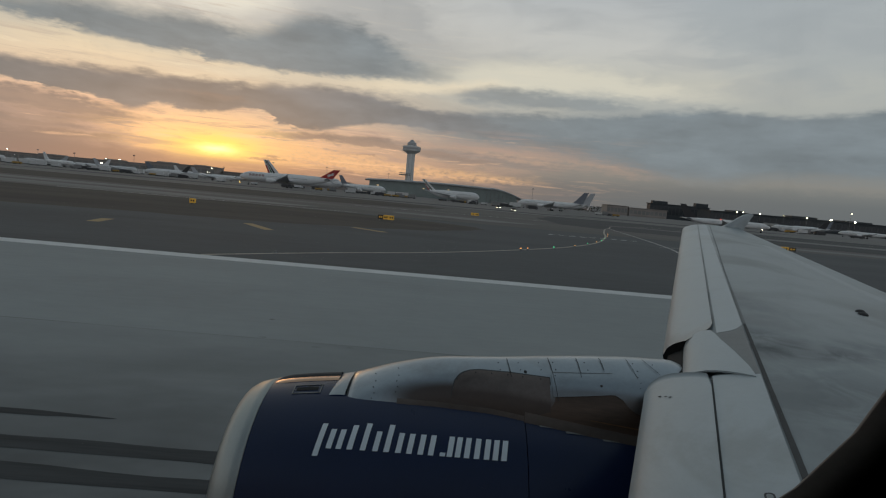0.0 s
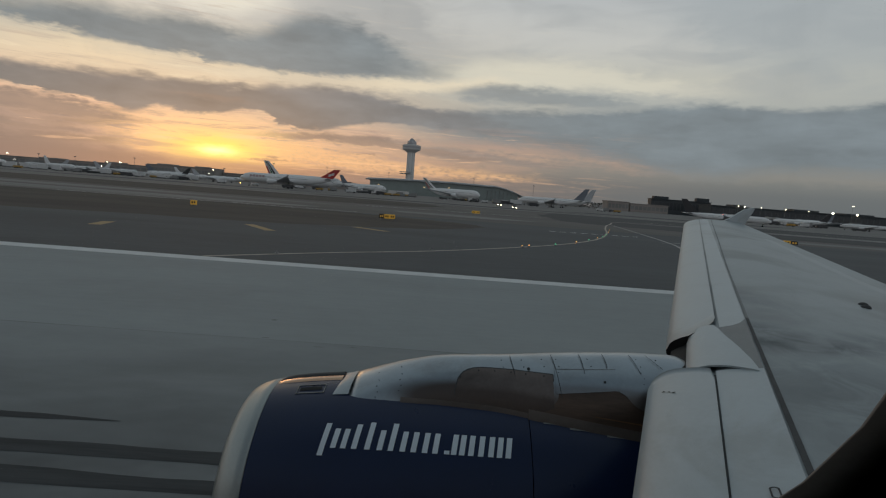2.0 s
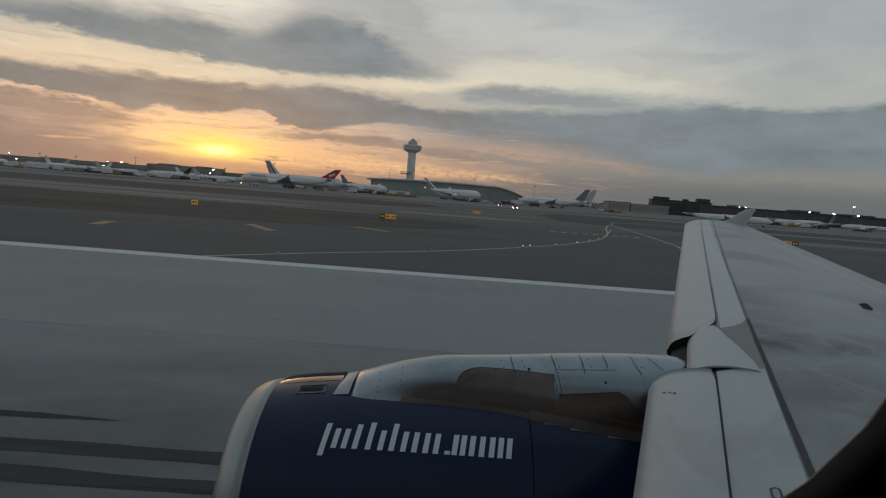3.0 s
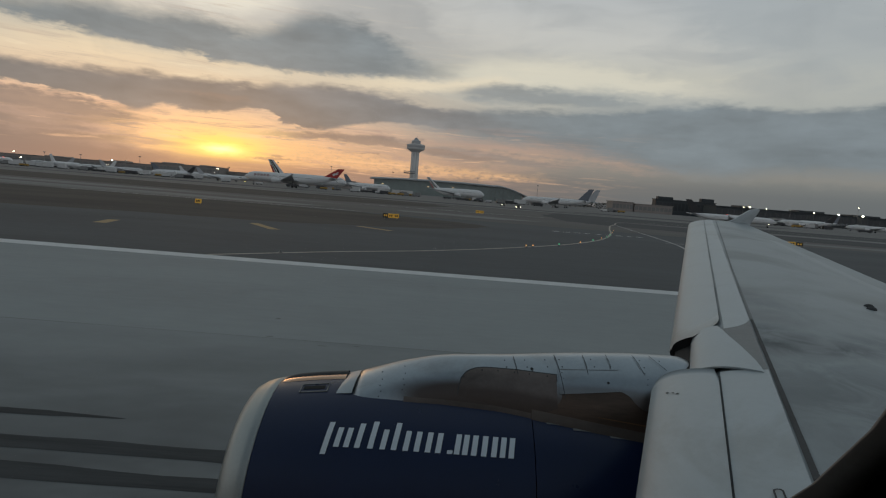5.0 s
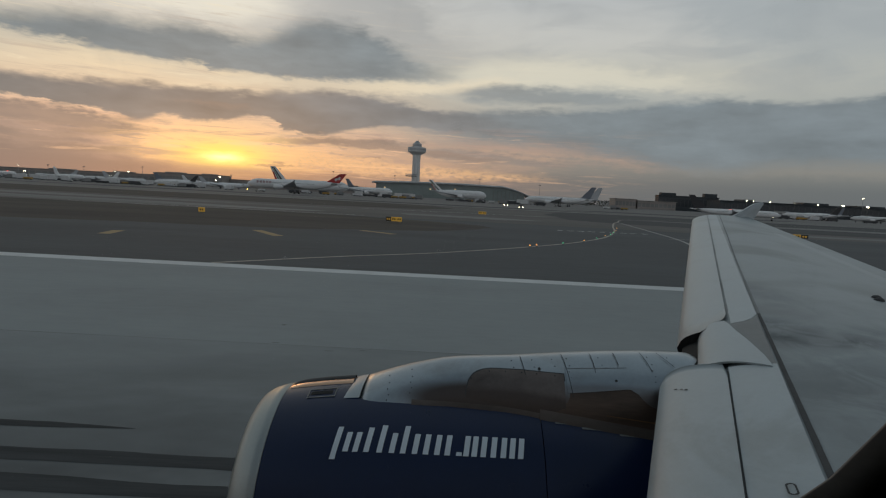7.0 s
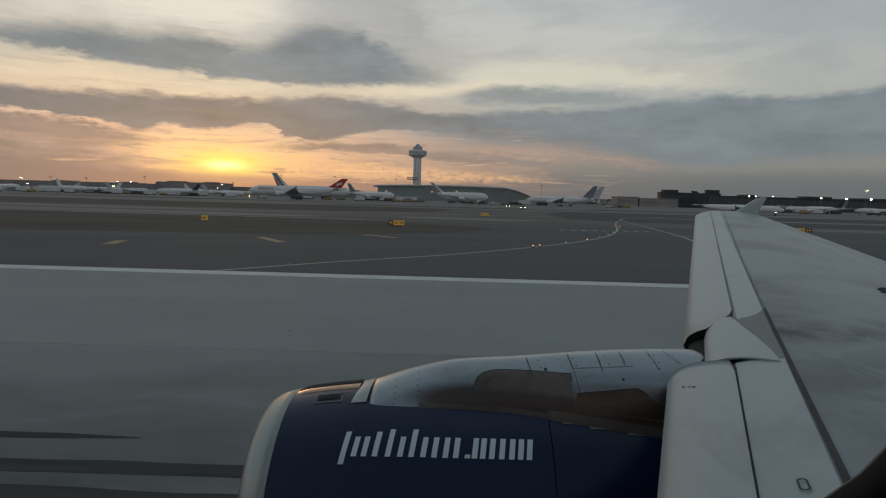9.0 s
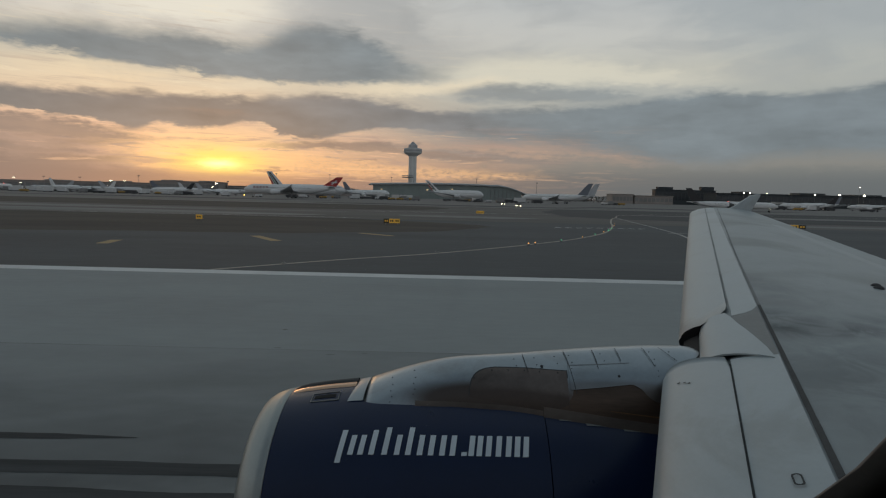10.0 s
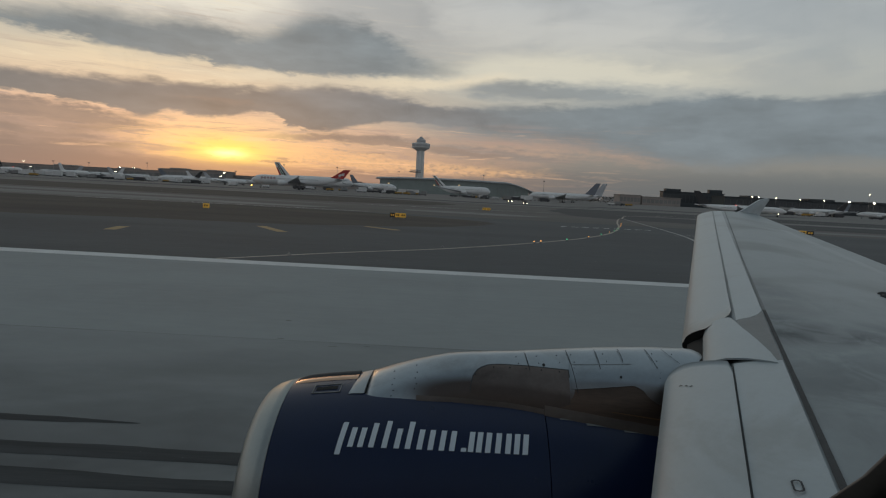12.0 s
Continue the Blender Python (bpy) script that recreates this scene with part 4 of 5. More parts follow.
RIM = table((0.199, 3.10), (0.206, 3.144), (0.22, 3.170), (0.246, 3.196), (0.276, 3.211), (0.318, 3.223), (0.38, 3.231), (0.6, 3.238), (0.866, 3.239))
pylon_panel("panel_rim", 0.199, 0.866, RIM, lambda x: RIM(x) - 0.04, SEAL, "dark joint round the panel", 0.002, 40)
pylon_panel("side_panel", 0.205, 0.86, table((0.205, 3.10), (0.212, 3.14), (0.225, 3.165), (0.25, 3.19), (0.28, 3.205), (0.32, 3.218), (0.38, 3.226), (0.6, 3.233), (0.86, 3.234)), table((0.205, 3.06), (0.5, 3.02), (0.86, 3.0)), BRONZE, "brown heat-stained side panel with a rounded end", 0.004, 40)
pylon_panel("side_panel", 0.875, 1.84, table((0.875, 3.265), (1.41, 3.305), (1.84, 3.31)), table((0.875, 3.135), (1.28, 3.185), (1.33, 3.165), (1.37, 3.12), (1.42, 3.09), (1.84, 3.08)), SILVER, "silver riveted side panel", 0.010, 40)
pylon_panel("lower_skirt", 0.69, 2.0, table((0.69, 2.985), (0.86, 3.05), (0.88, 3.19), (1.41, 3.22), (2.0, 3.2)), table((0.69, 2.97), (2.0, 2.85)), SKIRT_BROWN, "dark brown lower skirt", 0.005, 24)
# thin strip that paints the orange glint low on the skirt
pylon_panel("glint_strip", 1.12, 1.75, table((1.12, 3.028), (1.75, 2.985)), table((1.12, 3.024), (1.75, 2.972)), GLINT, "orange glint painted along the lower skirt", 0.012, 16)
pylon_panel("panel_seam", 0.88, 1.29, table((0.88, 3.2625), (1.41, 3.3025)), table((0.88, 3.26), (1.41, 3.30)), SEAL_WORN, "", 0.0125, 24)


def pylon_reach(x, deg):
    """How far the pylon's skin lies from the nacelle's axis in that direction."""
    lo, hi = 0.6, 1.3
    for _ in range(30):
        r = (lo + hi) / 2
        _, y, z = around(x, r, deg)
        if z < P_TOP(x) and abs(y - NY) < NY - pylon_y(x, z):
            lo = r
        else:
            hi = r
    return lo


def collar_piece(name, t0, t1, lift, mat, label):
    """Part of the ramp that carries the cowl's skin up to the pylon; t runs from its front edge to its rear one."""
    rows = []
    for deg in steps(-14, 15.4, 28):
        x0, x1 = -0.590 - 0.034 * max(deg, 0) / 15, -0.497 - 0.020 * max(deg, 0) / 15
        row = []
        for t in steps(t0, t1, 6):
            x, end = x0 + (x1 - x0) * t, max(pylon_reach(-0.497, deg), PROFILE(-0.497))
            row.append(around(x, PROFILE(x) + (end - PROFILE(x1)) * t ** 0.7 + lift, deg))
        rows.append(row)
    part(name, mesh_of(name, *grid(rows), mat, True), pylon, label)


def pylon_foot(x):
    """The height at which the pylon's side meets the cowl."""
    lo, hi = 0.0, 40.0
    for _ in range(24):
        deg = (lo + hi) / 2
        lo, hi = (deg, hi) if pylon_reach(x, deg) > PROFILE(x) else (lo, deg)
    return NZ + PROFILE(x) * math.cos(radians(lo))


pylon_panel("foot_strip", -0.16, 0.69, lambda x: pylon_foot(x) + 0.026, lambda x: pylon_foot(x) - 0.01, STRIP, "dull grey-brown sealing strip along the cowl", 0.006, 24)
pylon_panel("foot_strip", 0.692, 1.80, lambda x: pylon_foot(x) + 0.05, lambda x: pylon_foot(x) - 0.014, STRIP, "dull grey-brown sealing strip along the cowl", 0.014, 24)
for x in (0.235, 0.36, 0.47, 0.58, 0.68, 0.80):
    z = RIM(x) - 0.016
    bm = bmesh.new()
    bmesh.ops.create_circle(bm, cap_ends=True, segments=8, radius=0.005, matrix=Matrix.Translation((x, pylon_y(x, z) - 0.008, z + 0.004)) @ Euler((radians(60), 0, 0)).to_matrix().to_4x4())
    part("rivet", bm_mesh("rivet", bm, SEAL), pylon)
collar_piece("collar", 0.0, 0.99, 0.003, WING_WHITE, "pale collar strip at the pylon's front")
collar_piece("collar_gap", 0.99, 1.006, 0.0028, SEAL, "")
for x, low, lean in ((0.585, 0.075, 0.02), (0.875, 0.2, 0.035), (1.075, 0.075, 0.0), (1.24, 0.045, 0.0), (1.43, 0.075, 0.025), (1.55, 0.05, 0.07)):
    rows = []
    for k in range(13):
        sx = x + lean * (k / 12) ** 1.4
        z = P_TOP(sx) - 0.001 - low * (k / 12) ** 1.5
        rows.append([(sx - 0.0022, pylon_y(sx, z, 0.0125), z + 0.006), (sx + 0.0022, pylon_y(sx, z, 0.0125), z + 0.006)])
    part("panel_seam", mesh_of("panel_seam", *grid(rows, flip=True), SEAL, True), pylon)
for x in (-0.33, -0.175, 0.52, 0.66, 0.80, 0.9, 1.12, 1.46, 1.60):
    for k in range(2 if x in (0.52, 0.66, 0.80, 1.12, 1.60) else 5):
        z = P_TOP(x) - 0.012 - 0.028 * k
        bm = bmesh.new()
        bmesh.ops.create_circle(bm, cap_ends=True, segments=8, radius=0.0042, matrix=Matrix.Translation((x + 0.01 * (k % 2), pylon_y(x, z) - 0.008, z + 0.004)) @ Euler((radians(60), 0, 0)).to_matrix().to_4x4())
        part("rivet", bm_mesh("rivet", bm, SEAL), pylon)

for px, pz, pr in ((0.70, 3.247, 0.011), (1.20, 3.225, 0.009)):
    bm = bmesh.new()
    bmesh.ops.create_circle(bm, cap_ends=True, segments=12, radius=pr, matrix=Matrix.Translation((px, pylon_y(px, pz) - 0.012, pz + 0.006)) @ Euler((radians(60), 0, 0)).to_matrix().to_4x4())
    part("latch_hole", bm_mesh("latch_hole", bm, SEAL), pylon, "small dark latch hole")

# main landing gear under the wing
for gy in (-5.7, 2.05):
    gear = part("main_gear", mesh_of("main_gear", *grid([[(3.4 + 0.11 * math.cos(a), gy + 0.11 * math.sin(a), z) for a in steps(0, 2 * math.pi, 12)[:-1]] for z in (0.55, 3.1)], close=True, caps=True), SILVER, True), airliner, "steel landing gear leg")
    for wy in (gy - 0.45, gy + 0.45):
        rows = [[(3.4 + r * math.cos(a), wy + dy, 0.585 + r * math.sin(a)) for a in steps(0, 2 * math.pi, 28)[:-1]] for dy, r in ((-0.2, 0.30), (-0.19, 0.52), (-0.12, 0.58), (0.12, 0.58), (0.19, 0.52), (0.2, 0.30))]
        part("wheel", mesh_of("wheel", *grid(rows, close=True, caps=True), SEAL, True), gear, "black tyre")

# fuselage section round the camera, with the window through it
FY, FZ, FR = -1.79, 4.1, 1.975
xs = sorted(set([-9.0, -6, -4, -2, -1, -0.5] + [round(-0.3 + 0.02 * i, 3) for i in range(31)] + [0.5, 1, 2, 4, 6, 9, 12]))
angs = sorted(set([round(a, 2) for a in steps(-180, 171, 39)] + [round(-4 + 0.5 * i, 2) for i in range(61)]))
ok = lambda x, z: (max(abs(x) - 0.10, 0) ** 2 + max(abs(z - 4.41) - 0.10, 0) ** 2) ** 0.5 > 0.085
verts, faces = [], []
for x in xs:
    for a in angs:
        verts.append((x, FY + FR * math.cos(radians(a)), FZ + FR * math.sin(radians(a))))
na = len(angs)
for i in range(len(xs) - 1):
    for j in range(na):
        k = (j + 1) % na
        cx, cz = (xs[i] + xs[i + 1]) / 2, (verts[j][2] + verts[k][2]) / 2
        if ok(cx, cz) or verts[j][1] < 0:
            faces.append((i * na + j, (i + 1) * na + j, (i + 1) * na + k, i * na + k))
faces += [tuple(range(na)), tuple((len(xs) - 1) * na + j for j in range(na))[::-1]]
fuselage = part("fuselage", mesh_of("fuselage", verts, faces, FUSE), airliner, "white painted fuselage skin")
rows = []
CZ = 4.43
for y, hw, hb, ht, rad in ((0.17, 0.20, 0.20, 0.21, 0.12), (0.103, 0.1045, 0.1015, 0.13, 0.076), (0.100, 0.103, 0.100, 0.13, 0.076), (0.097, 0.1075, 0.1045, 0.134, 0.079), (0.097, 0.30, 0.30, 0.30, 0.12), (0.115, 0.31, 0.31, 0.31, 0.12)):
    ring = []
    for qx, qz in ((1, -1), (1, 1), (-1, 1), (-1, -1)):
        for s in range(9):
            base = {(1, -1): -90, (1, 1): 0, (-1, 1): 90, (-1, -1): 180}[(qx, qz)]
            a = radians(base + 90 * s / 8)
            hz = ht if qz > 0 else hb
            if (qx, qz) == (-1, -1):
                rad_here, wide = rad - 0.026, hw + 0.006
            else:
                rad_here, wide = rad, hw + (0.006 if qx < 0 else 0.0)
            ring.append((qx * (wide - rad_here) + rad_here * math.cos(a), y, CZ + qz * (hz - rad_here) + rad_here * math.sin(a)))
    rows.append([(q[0] - 0.004, q[1], q[2]) for q in ring])
part("window_frame", mesh_of("window_frame", *grid(rows, close=True), CABIN, True), fuselage, "shaded grey plastic window surround with rounded corners")

# ---- the airfield's far side ----
JET_WHITE = material("airliner_white_paint", (0.72, 0.72, 0.72), 0.4, vary=0.06, scale=0.2, fine=2, bump=0)
JET_GREY = material("airliner_grey_paint", (0.44, 0.45, 0.47), 0.45, vary=0.08, scale=0.2, fine=2, bump=0)
TAIL_RED = material("tail_red", (0.42, 0.035, 0.03), 0.45, vary=0.08, scale=0.3, fine=2, bump=0)
TAIL_BLUE = material("tail_slate_blue", (0.16, 0.178, 0.21), 0.45, vary=0.08, scale=0.3, fine=2, bump=0)
TAIL_BLACK = material("tail_black", (0.025, 0.025, 0.028), 0.45, vary=0.1, scale=0.3, fine=2, bump=0)
TAIL_NAVY = material("tail_dark_blue", (0.012, 0.022, 0.06), 0.4, vary=0.1, scale=0.3, fine=2, bump=0)
TAIL_GREEN = material("tail_green", (0.03, 0.11, 0.05), 0.45, vary=0.1, scale=0.3, fine=2, bump=0)
DARK_GLASS = material("dark_glass", (0.05, 0.055, 0.06), 0.2, vary=0.2, scale=0.3, fine=2, bump=0)
FAR_GLASS = material("pale_green_glass", (0.23, 0.27, 0.26), 0.35, vary=0.15, scale=0.1, fine=1, bump=0)
TYRE = material("black_tyre", (0.02, 0.02, 0.02), 0.8, vary=0.2, bump=0)
WALL_PALE = material("terminal_pale_cladding", (0.45, 0.44, 0.43), 0.7, vary=0.12, scale=0.05, fine=0.6, bump=0)
# distance haze is mixed into the colours of this cladding and glazing
WALL_HAZY = material("haze_tinted_cladding", (0.32, 0.285, 0.262), 0.8, vary=0.15, scale=0.05, fine=0.6, bump=0)
HAZY_GLASS = material("haze_paled_glazing", (0.21, 0.205, 0.20), 0.4, vary=0.3, scale=0.05, fine=0.6, bump=0)
WALL_DARK = material("terminal_dark_cladding", (0.036, 0.045, 0.052), 0.6, vary=0.2, scale=0.05, fine=0.6, bump=0)
# tower cab and its glass, paled to low contrast by painted-in haze
TOWER_CAB = material("haze_paled_tower_cab", (0.58, 0.57, 0.56), 0.8, vary=0.12, scale=0.1, fine=0.6, bump=0)
TOWER_GLASS = material("haze_paled_tower_glazing", (0.40, 0.40, 0.41), 0.35, vary=0.2, scale=0.1, fine=0.6, bump=0)
LIT_WINDOW = lamp_material("lit_terminal_window", (1.0, 0.72, 0.38), 0.5)
ROOF_GREY = material("ribbed_metal_roof", (0.37, 0.38, 0.39), 0.5, 0.0, vary=0.1, scale=0.05, fine=0.6, bump=0)
# shaft concrete, lightened for the haze as well
TOWER_GREY = material("tower_concrete", (0.70, 0.69, 0.67), 0.8, vary=0.1, scale=0.06, fine=0.6, bump=0)
STEEL = material("galvanised_steel", (0.25, 0.25, 0.25), 0.5, 0.5, vary=0.15, scale=2, fine=20, bump=0)
SIGN_YELLOW = lamp_material("lit_sign_yellow", (0.66, 0.38, 0.05), 0.16)
SIGN_BLACK = material("sign_black", (0.02, 0.02, 0.02), 0.5, vary=0.2, bump=0)
TRUCK_WHITE = material("vehicle_white", (0.60, 0.595, 0.59), 0.5, vary=0.1, scale=0.8, fine=6, bump=0)
TRUCK_YELLOW = material("vehicle_yellow", (0.42, 0.25, 0.05), 0.5, vary=0.1, scale=0.8, fine=6, bump=0)
TRUCK_DARK = material("vehicle_dark", (0.05, 0.052, 0.056), 0.5, vary=0.2, scale=0.8, fine=6, bump=0)
LAMP_WARM = lamp_material("lamp_warm_white", (1.0, 0.86, 0.58), 14.0)
LAMP_AMBER = lamp_material("lamp_amber", (1.0, 0.42, 0.10), 1.8)
LAMP_AMBER_BRIGHT = lamp_material("lamp_amber_bright", (1.0, 0.55, 0.10), 6.0)
LETTER_ROSE = material("faded_rose_lettering", (0.42, 0.30, 0.30), 0.5, vary=0.1, scale=0.3, fine=2, bump=0)
LAMP_GREEN = lamp_material("lamp_green", (0.10, 0.80, 0.35), 1.0)
LAMP_RED = lamp_material("lamp_red", (1.0, 0.12, 0.08), 4.0)


def ball(name, at, r, mat, parent, label="", squash=1.0):
    bm = bmesh.new()
    bmesh.ops.create_icosphere(bm, subdivisions=2, radius=r, matrix=Matrix.Translation(at) @ Matrix.Diagonal((1, 1, squash, 1)))
    return part(name, bm_mesh(name, bm, mat, 0, True), parent, label)


def block(name, x0, x1, y0, y1, z0, z1, mat, parent, label="", bevel=0.0):
    bm = bmesh.new()
    box(bm, x0, x1, y0, y1, z0, z1)
    return part(name, bm_mesh(name, bm, mat, bevel), parent, label)


def tube(name, p, q, r0, r1, mat, parent, label="", seg=10):
    p, q = Vector(p), Vector(q)
    turn = (q - p).to_track_quat("Z", "Y").to_matrix()
    rows = [[tuple(c + turn @ Vector((r * math.cos(2 * math.pi * j / seg), r * math.sin(2 * math.pi * j / seg), 0))) for j in range(seg)] for c, r in ((p, r0), (q, r1))]
    return part(name, mesh_of(name, *grid(rows, close=True, caps=True), mat, True), parent, label)


def slab(pts, thick, axis):
    """A plate from an outline of 3D points, thickened along axis, with softened edges."""
    bm = bmesh.new()
    face = bm.faces.new([bm.verts.new(p) for p in pts])
    ext = bmesh.ops.extrude_face_region(bm, geom=[face])
    bmesh.ops.translate(bm, vec=Vector(axis) * thick, verts=[v for v in ext["geom"] if isinstance(v, bmesh.types.BMVert)])
    bmesh.ops.translate(bm, vec=Vector(axis) * (-thick / 2), verts=list(bm.verts))
    return bm


def jetliner(label, at, yaw, length, tail_z, tail, stripes=(), body_mat=None, engines=2, double=False, girth=1.0, sweep=0.16):
    """A parked airliner, nose along its own +x, standing on its gear."""
    body_mat = body_mat or JET_WHITE
    jet = thing("parked_airliner", label, "airplane", "airliners parked across the field")
    r = length * (0.056 if double else 0.047) * girth
    axis = r * 1.95
    rows = []
    for t, k, rise in ((0, 0.04, -0.25), (0.012, 0.32, -0.2), (0.03, 0.56, -0.13), (0.06, 0.80, -0.05), (0.10, 0.95, 0), (0.14, 1, 0), (0.4, 1, 0), (0.66, 1, 0), (0.76, 0.9, 0.08), (0.86, 0.66, 0.28), (0.94, 0.36, 0.5), (1.0, 0.10, 0.66)):
        x = length * (0.5 - t)
        rows.append([(x, r * k * math.cos(2 * math.pi * j / 24), axis + r * rise + r * k * (1.18 if double else 1.0) * math.sin(2 * math.pi * j / 24)) for j in range(24)])
    body = part("body", mesh_of("body", *grid(rows, close=True, caps=True), body_mat, True), jet)
    for s in (-1, 1):
        y = s * r * 0.965
        block("window_row", -length * 0.24, length * 0.37, y - 0.06, y + 0.06, axis + r * 0.24, axis + r * 0.30, FAR_GLASS, body, "row of dark cabin windows")
        wing_pts = [(length * 0.10, s * r * 0.7, axis - r * 0.55), (-length * 0.175, s * length * 0.45, axis + r * 0.45), (-length * 0.205, s * length * 0.45, axis + r * 0.45), (-length * 0.10, s * length * 0.15, axis - r * 0.35), (-length * 0.10, s * r * 0.7, axis - r * 0.5)]
        part("main_wing", bm_mesh("main_wing", slab(wing_pts, length * 0.007, (0, 0, 1)), JET_GREY, length * 0.002), jet, "pale grey swept wing")
        tip = [(-length * 0.175, s * length * 0.45, axis + r * 0.45), (-length * 0.205, s * length * 0.458, axis + r * 0.9), (-length * 0.217, s * length * 0.458, axis + r * 0.9), (-length * 0.205, s * length * 0.45, axis + r * 0.45)]
        part("winglet", bm_mesh("winglet", slab(tip, 0.2, (0, 1, 0)), JET_GREY), jet)
        tp = [(-length * 0.40, s * r * 0.3, axis + r * 0.5), (-length * 0.475, s * length * 0.15, axis + r * 0.75), (-length * 0.50, s * length * 0.15, axis + r * 0.75), (-length * 0.475, s * r * 0.2, axis + r * 0.5)]
        part("tailplane", bm_mesh("tailplane", slab(tp, length * 0.006, (0, 0, 1)), JET_GREY), jet)
        for span in ((0.15,) if engines == 2 else (0.14, 0.27)):
            ex, ey, ez = length * (0.10 - (span - 0.14) * 0.5), s * length * span, axis - r * 0.62
            er = r * 0.52
            rows = [[(ex + er * dx, ey + er * k * math.cos(2 * math.pi * j / 16), ez + er * k * math.sin(2 * math.pi * j / 16)) for j in range(16)]
                    for dx, k in ((1.2, 0.72), (1.5, 0.80), (1.55, 0.92), (1.2, 1.0), (0.0, 1.0), (-1.4, 0.8), (-2.2, 0.45))]
            part("engine", mesh_of("engine", *grid(rows, close=True, caps=True), JET_WHITE, True), jet, "pale engine pod under the wing")
        tube("main_gear", (-length * 0.04, s * r * 1.1, axis - r * 0.6), (-length * 0.04, s * r * 1.1, 0.5), 0.35, 0.3, STEEL, jet)
        tube("wheel", (-length * 0.04, s * r * 1.1 - 0.6, 0.62), (-length * 0.04, s * r * 1.1 + 0.6, 0.62), 0.62, 0.62, TYRE, jet, "", 14)
    tube("nose_gear", (length * 0.40, 0, axis - r * 0.7), (length * 0.40, 0, 0.4), 0.22, 0.2, STEEL, jet)
    tube("wheel", (length * 0.40, -0.35, 0.45), (length * 0.40, 0.35, 0.45), 0.45, 0.45, TYRE, jet, "", 14)
    block("cockpit_window", length * 0.452, length * 0.468, -r * 0.42, r * 0.42, axis + r * 0.26, axis + r * 0.46, DARK_GLASS, body, "dark cockpit glazing", 0.05)
    fx = lambda t, u: -length * (0.335 + sweep * t) - length * u * (0.15 - 0.085 * t)
    zb = axis + r * 0.7
    fin_at = lambda t, u: (fx(t, u), 0, zb + (tail_z - zb) * t)
    fin = part("tail_fin", bm_mesh("tail_fin", slab([fin_at(0, 0), fin_at(0.15, 0), fin_at(1, 0), fin_at(1, 1), fin_at(0, 1)], length * 0.011, (0, 1, 0)), tail, length * 0.002), jet, "painted tail fin")
    for (t0, t1, u0, u1, mat) in stripes:
        q = [fin_at(t0, u0), fin_at(t1, u0 + 0.02), fin_at(t1, u1 + 0.02), fin_at(t0, u1)]
        part("tail_stripe", bm_mesh("tail_stripe", slab(q, length * 0.011 + 0.08, (0, 1, 0)), mat), fin)
    jet.matrix_basis = pose(at[0], at[1], 0, 0, 0, yaw)
    return jet


FLAG = ((0.12, 1.0, 0.62, 0.74, TAIL_GREEN), (0.0, 0.95, 0.36, 0.54, TAIL_BLACK), (0.0, 0.62, 0.82, 0.99, TAIL_RED))
CROSS = ((0.38, 0.52, 0.30, 0.80, JET_WHITE), (0.24, 0.66, 0.47, 0.63, JET_WHITE))
long_jet = jetliner("long white airliner with a red tail, parked broadside", (-116, 430), 172, 74, 16.5, TAIL_RED, CROSS)
for i in range(5):
    block("lettering_bar", 16.0 + 2.5 * i, 17.7 + 2.5 * i, 3.36, 3.44, 6.9, 8.7, LETTER_ROSE, long_jet, "faded rose lettering bar")
ball("nose_light", (36.2, 1.0, 1.6), 0.42, LAMP_AMBER_BRIGHT, long_jet, "lit amber nose light")
jetliner("huge white double-deck airliner with striped tail fin", (-132, 560), 20, 72, 24.0, JET_WHITE, FLAG, engines=4, double=True)
jetliner("white airliner with slate blue tail, angled on the stand", (-76, 560), -38, 62, 16.5, TAIL_BLUE)
jetliner("large white airliner with striped tail fin by the tower", (14, 600), -30, 62, 21.0, JET_WHITE, FLAG, double=True, sweep=0.24)
jetliner("white airliner with plain grey tail, nose turned away", (101, 520), 152, 62, 18.5, TAIL_BLUE)
jetliner("white airliner with pale grey tail behind another one", (118, 560), 150, 62, 19.5, JET_GREY)
taxiing = jetliner("pale airliner with landing lights lit, taxiing past", (153, 300), -8, 44, 11.8, TAIL_BLACK, girth=0.84)
ball("beacon", (-3.0, 0, 5.15), 0.22, LAMP_RED, taxiing, "lit red beacon")
for dy in (-0.5, 0.5):
    ball("landing_light", (17.8, dy, 1.9), 0.22, LAMP_WARM, taxiing, "lit landing light")
rolling = jetliner("white airliner with dark blue tail, taxiing, its nose light lit", (556, 200), 0, 38, 11.8, TAIL_NAVY)
ball("nose_light", (15.4, -0.5, 1.6), 0.2, LAMP_WARM, rolling, "lit nose light")
jetliner("small white airliner parked at the far terminal", (-345, 520), -25, 44, 12.5, JET_WHITE)
far_jet = jetliner("small white airliner with a dark tail at the far stands", (-420, 540), -30, 44, 12.5, TAIL_BLACK)
ball("beacon", (6.0, 0, 6.3), 0.45, LAMP_RED, far_jet, "lit red beacon")
jetliner("white airliner nosed in among ground equipment", (-338, 600), 35, 40, 11.5, JET_GREY)
jetliner("pale airliner parked in the second row", (-300, 690), -15, 46, 13.0, JET_WHITE)
jetliner("white airliner with a slate tail in the far row", (-236, 640), 195, 44, 12.5, TAIL_BLUE)
jetliner("small pale airliner with a grey tail at the far terminal", (-455, 660), 205, 42, 12.0, JET_GREY)
jetliner("white airliner standing among service trucks", (-300, 640), 15, 50, 13.5, TAIL_BLUE)
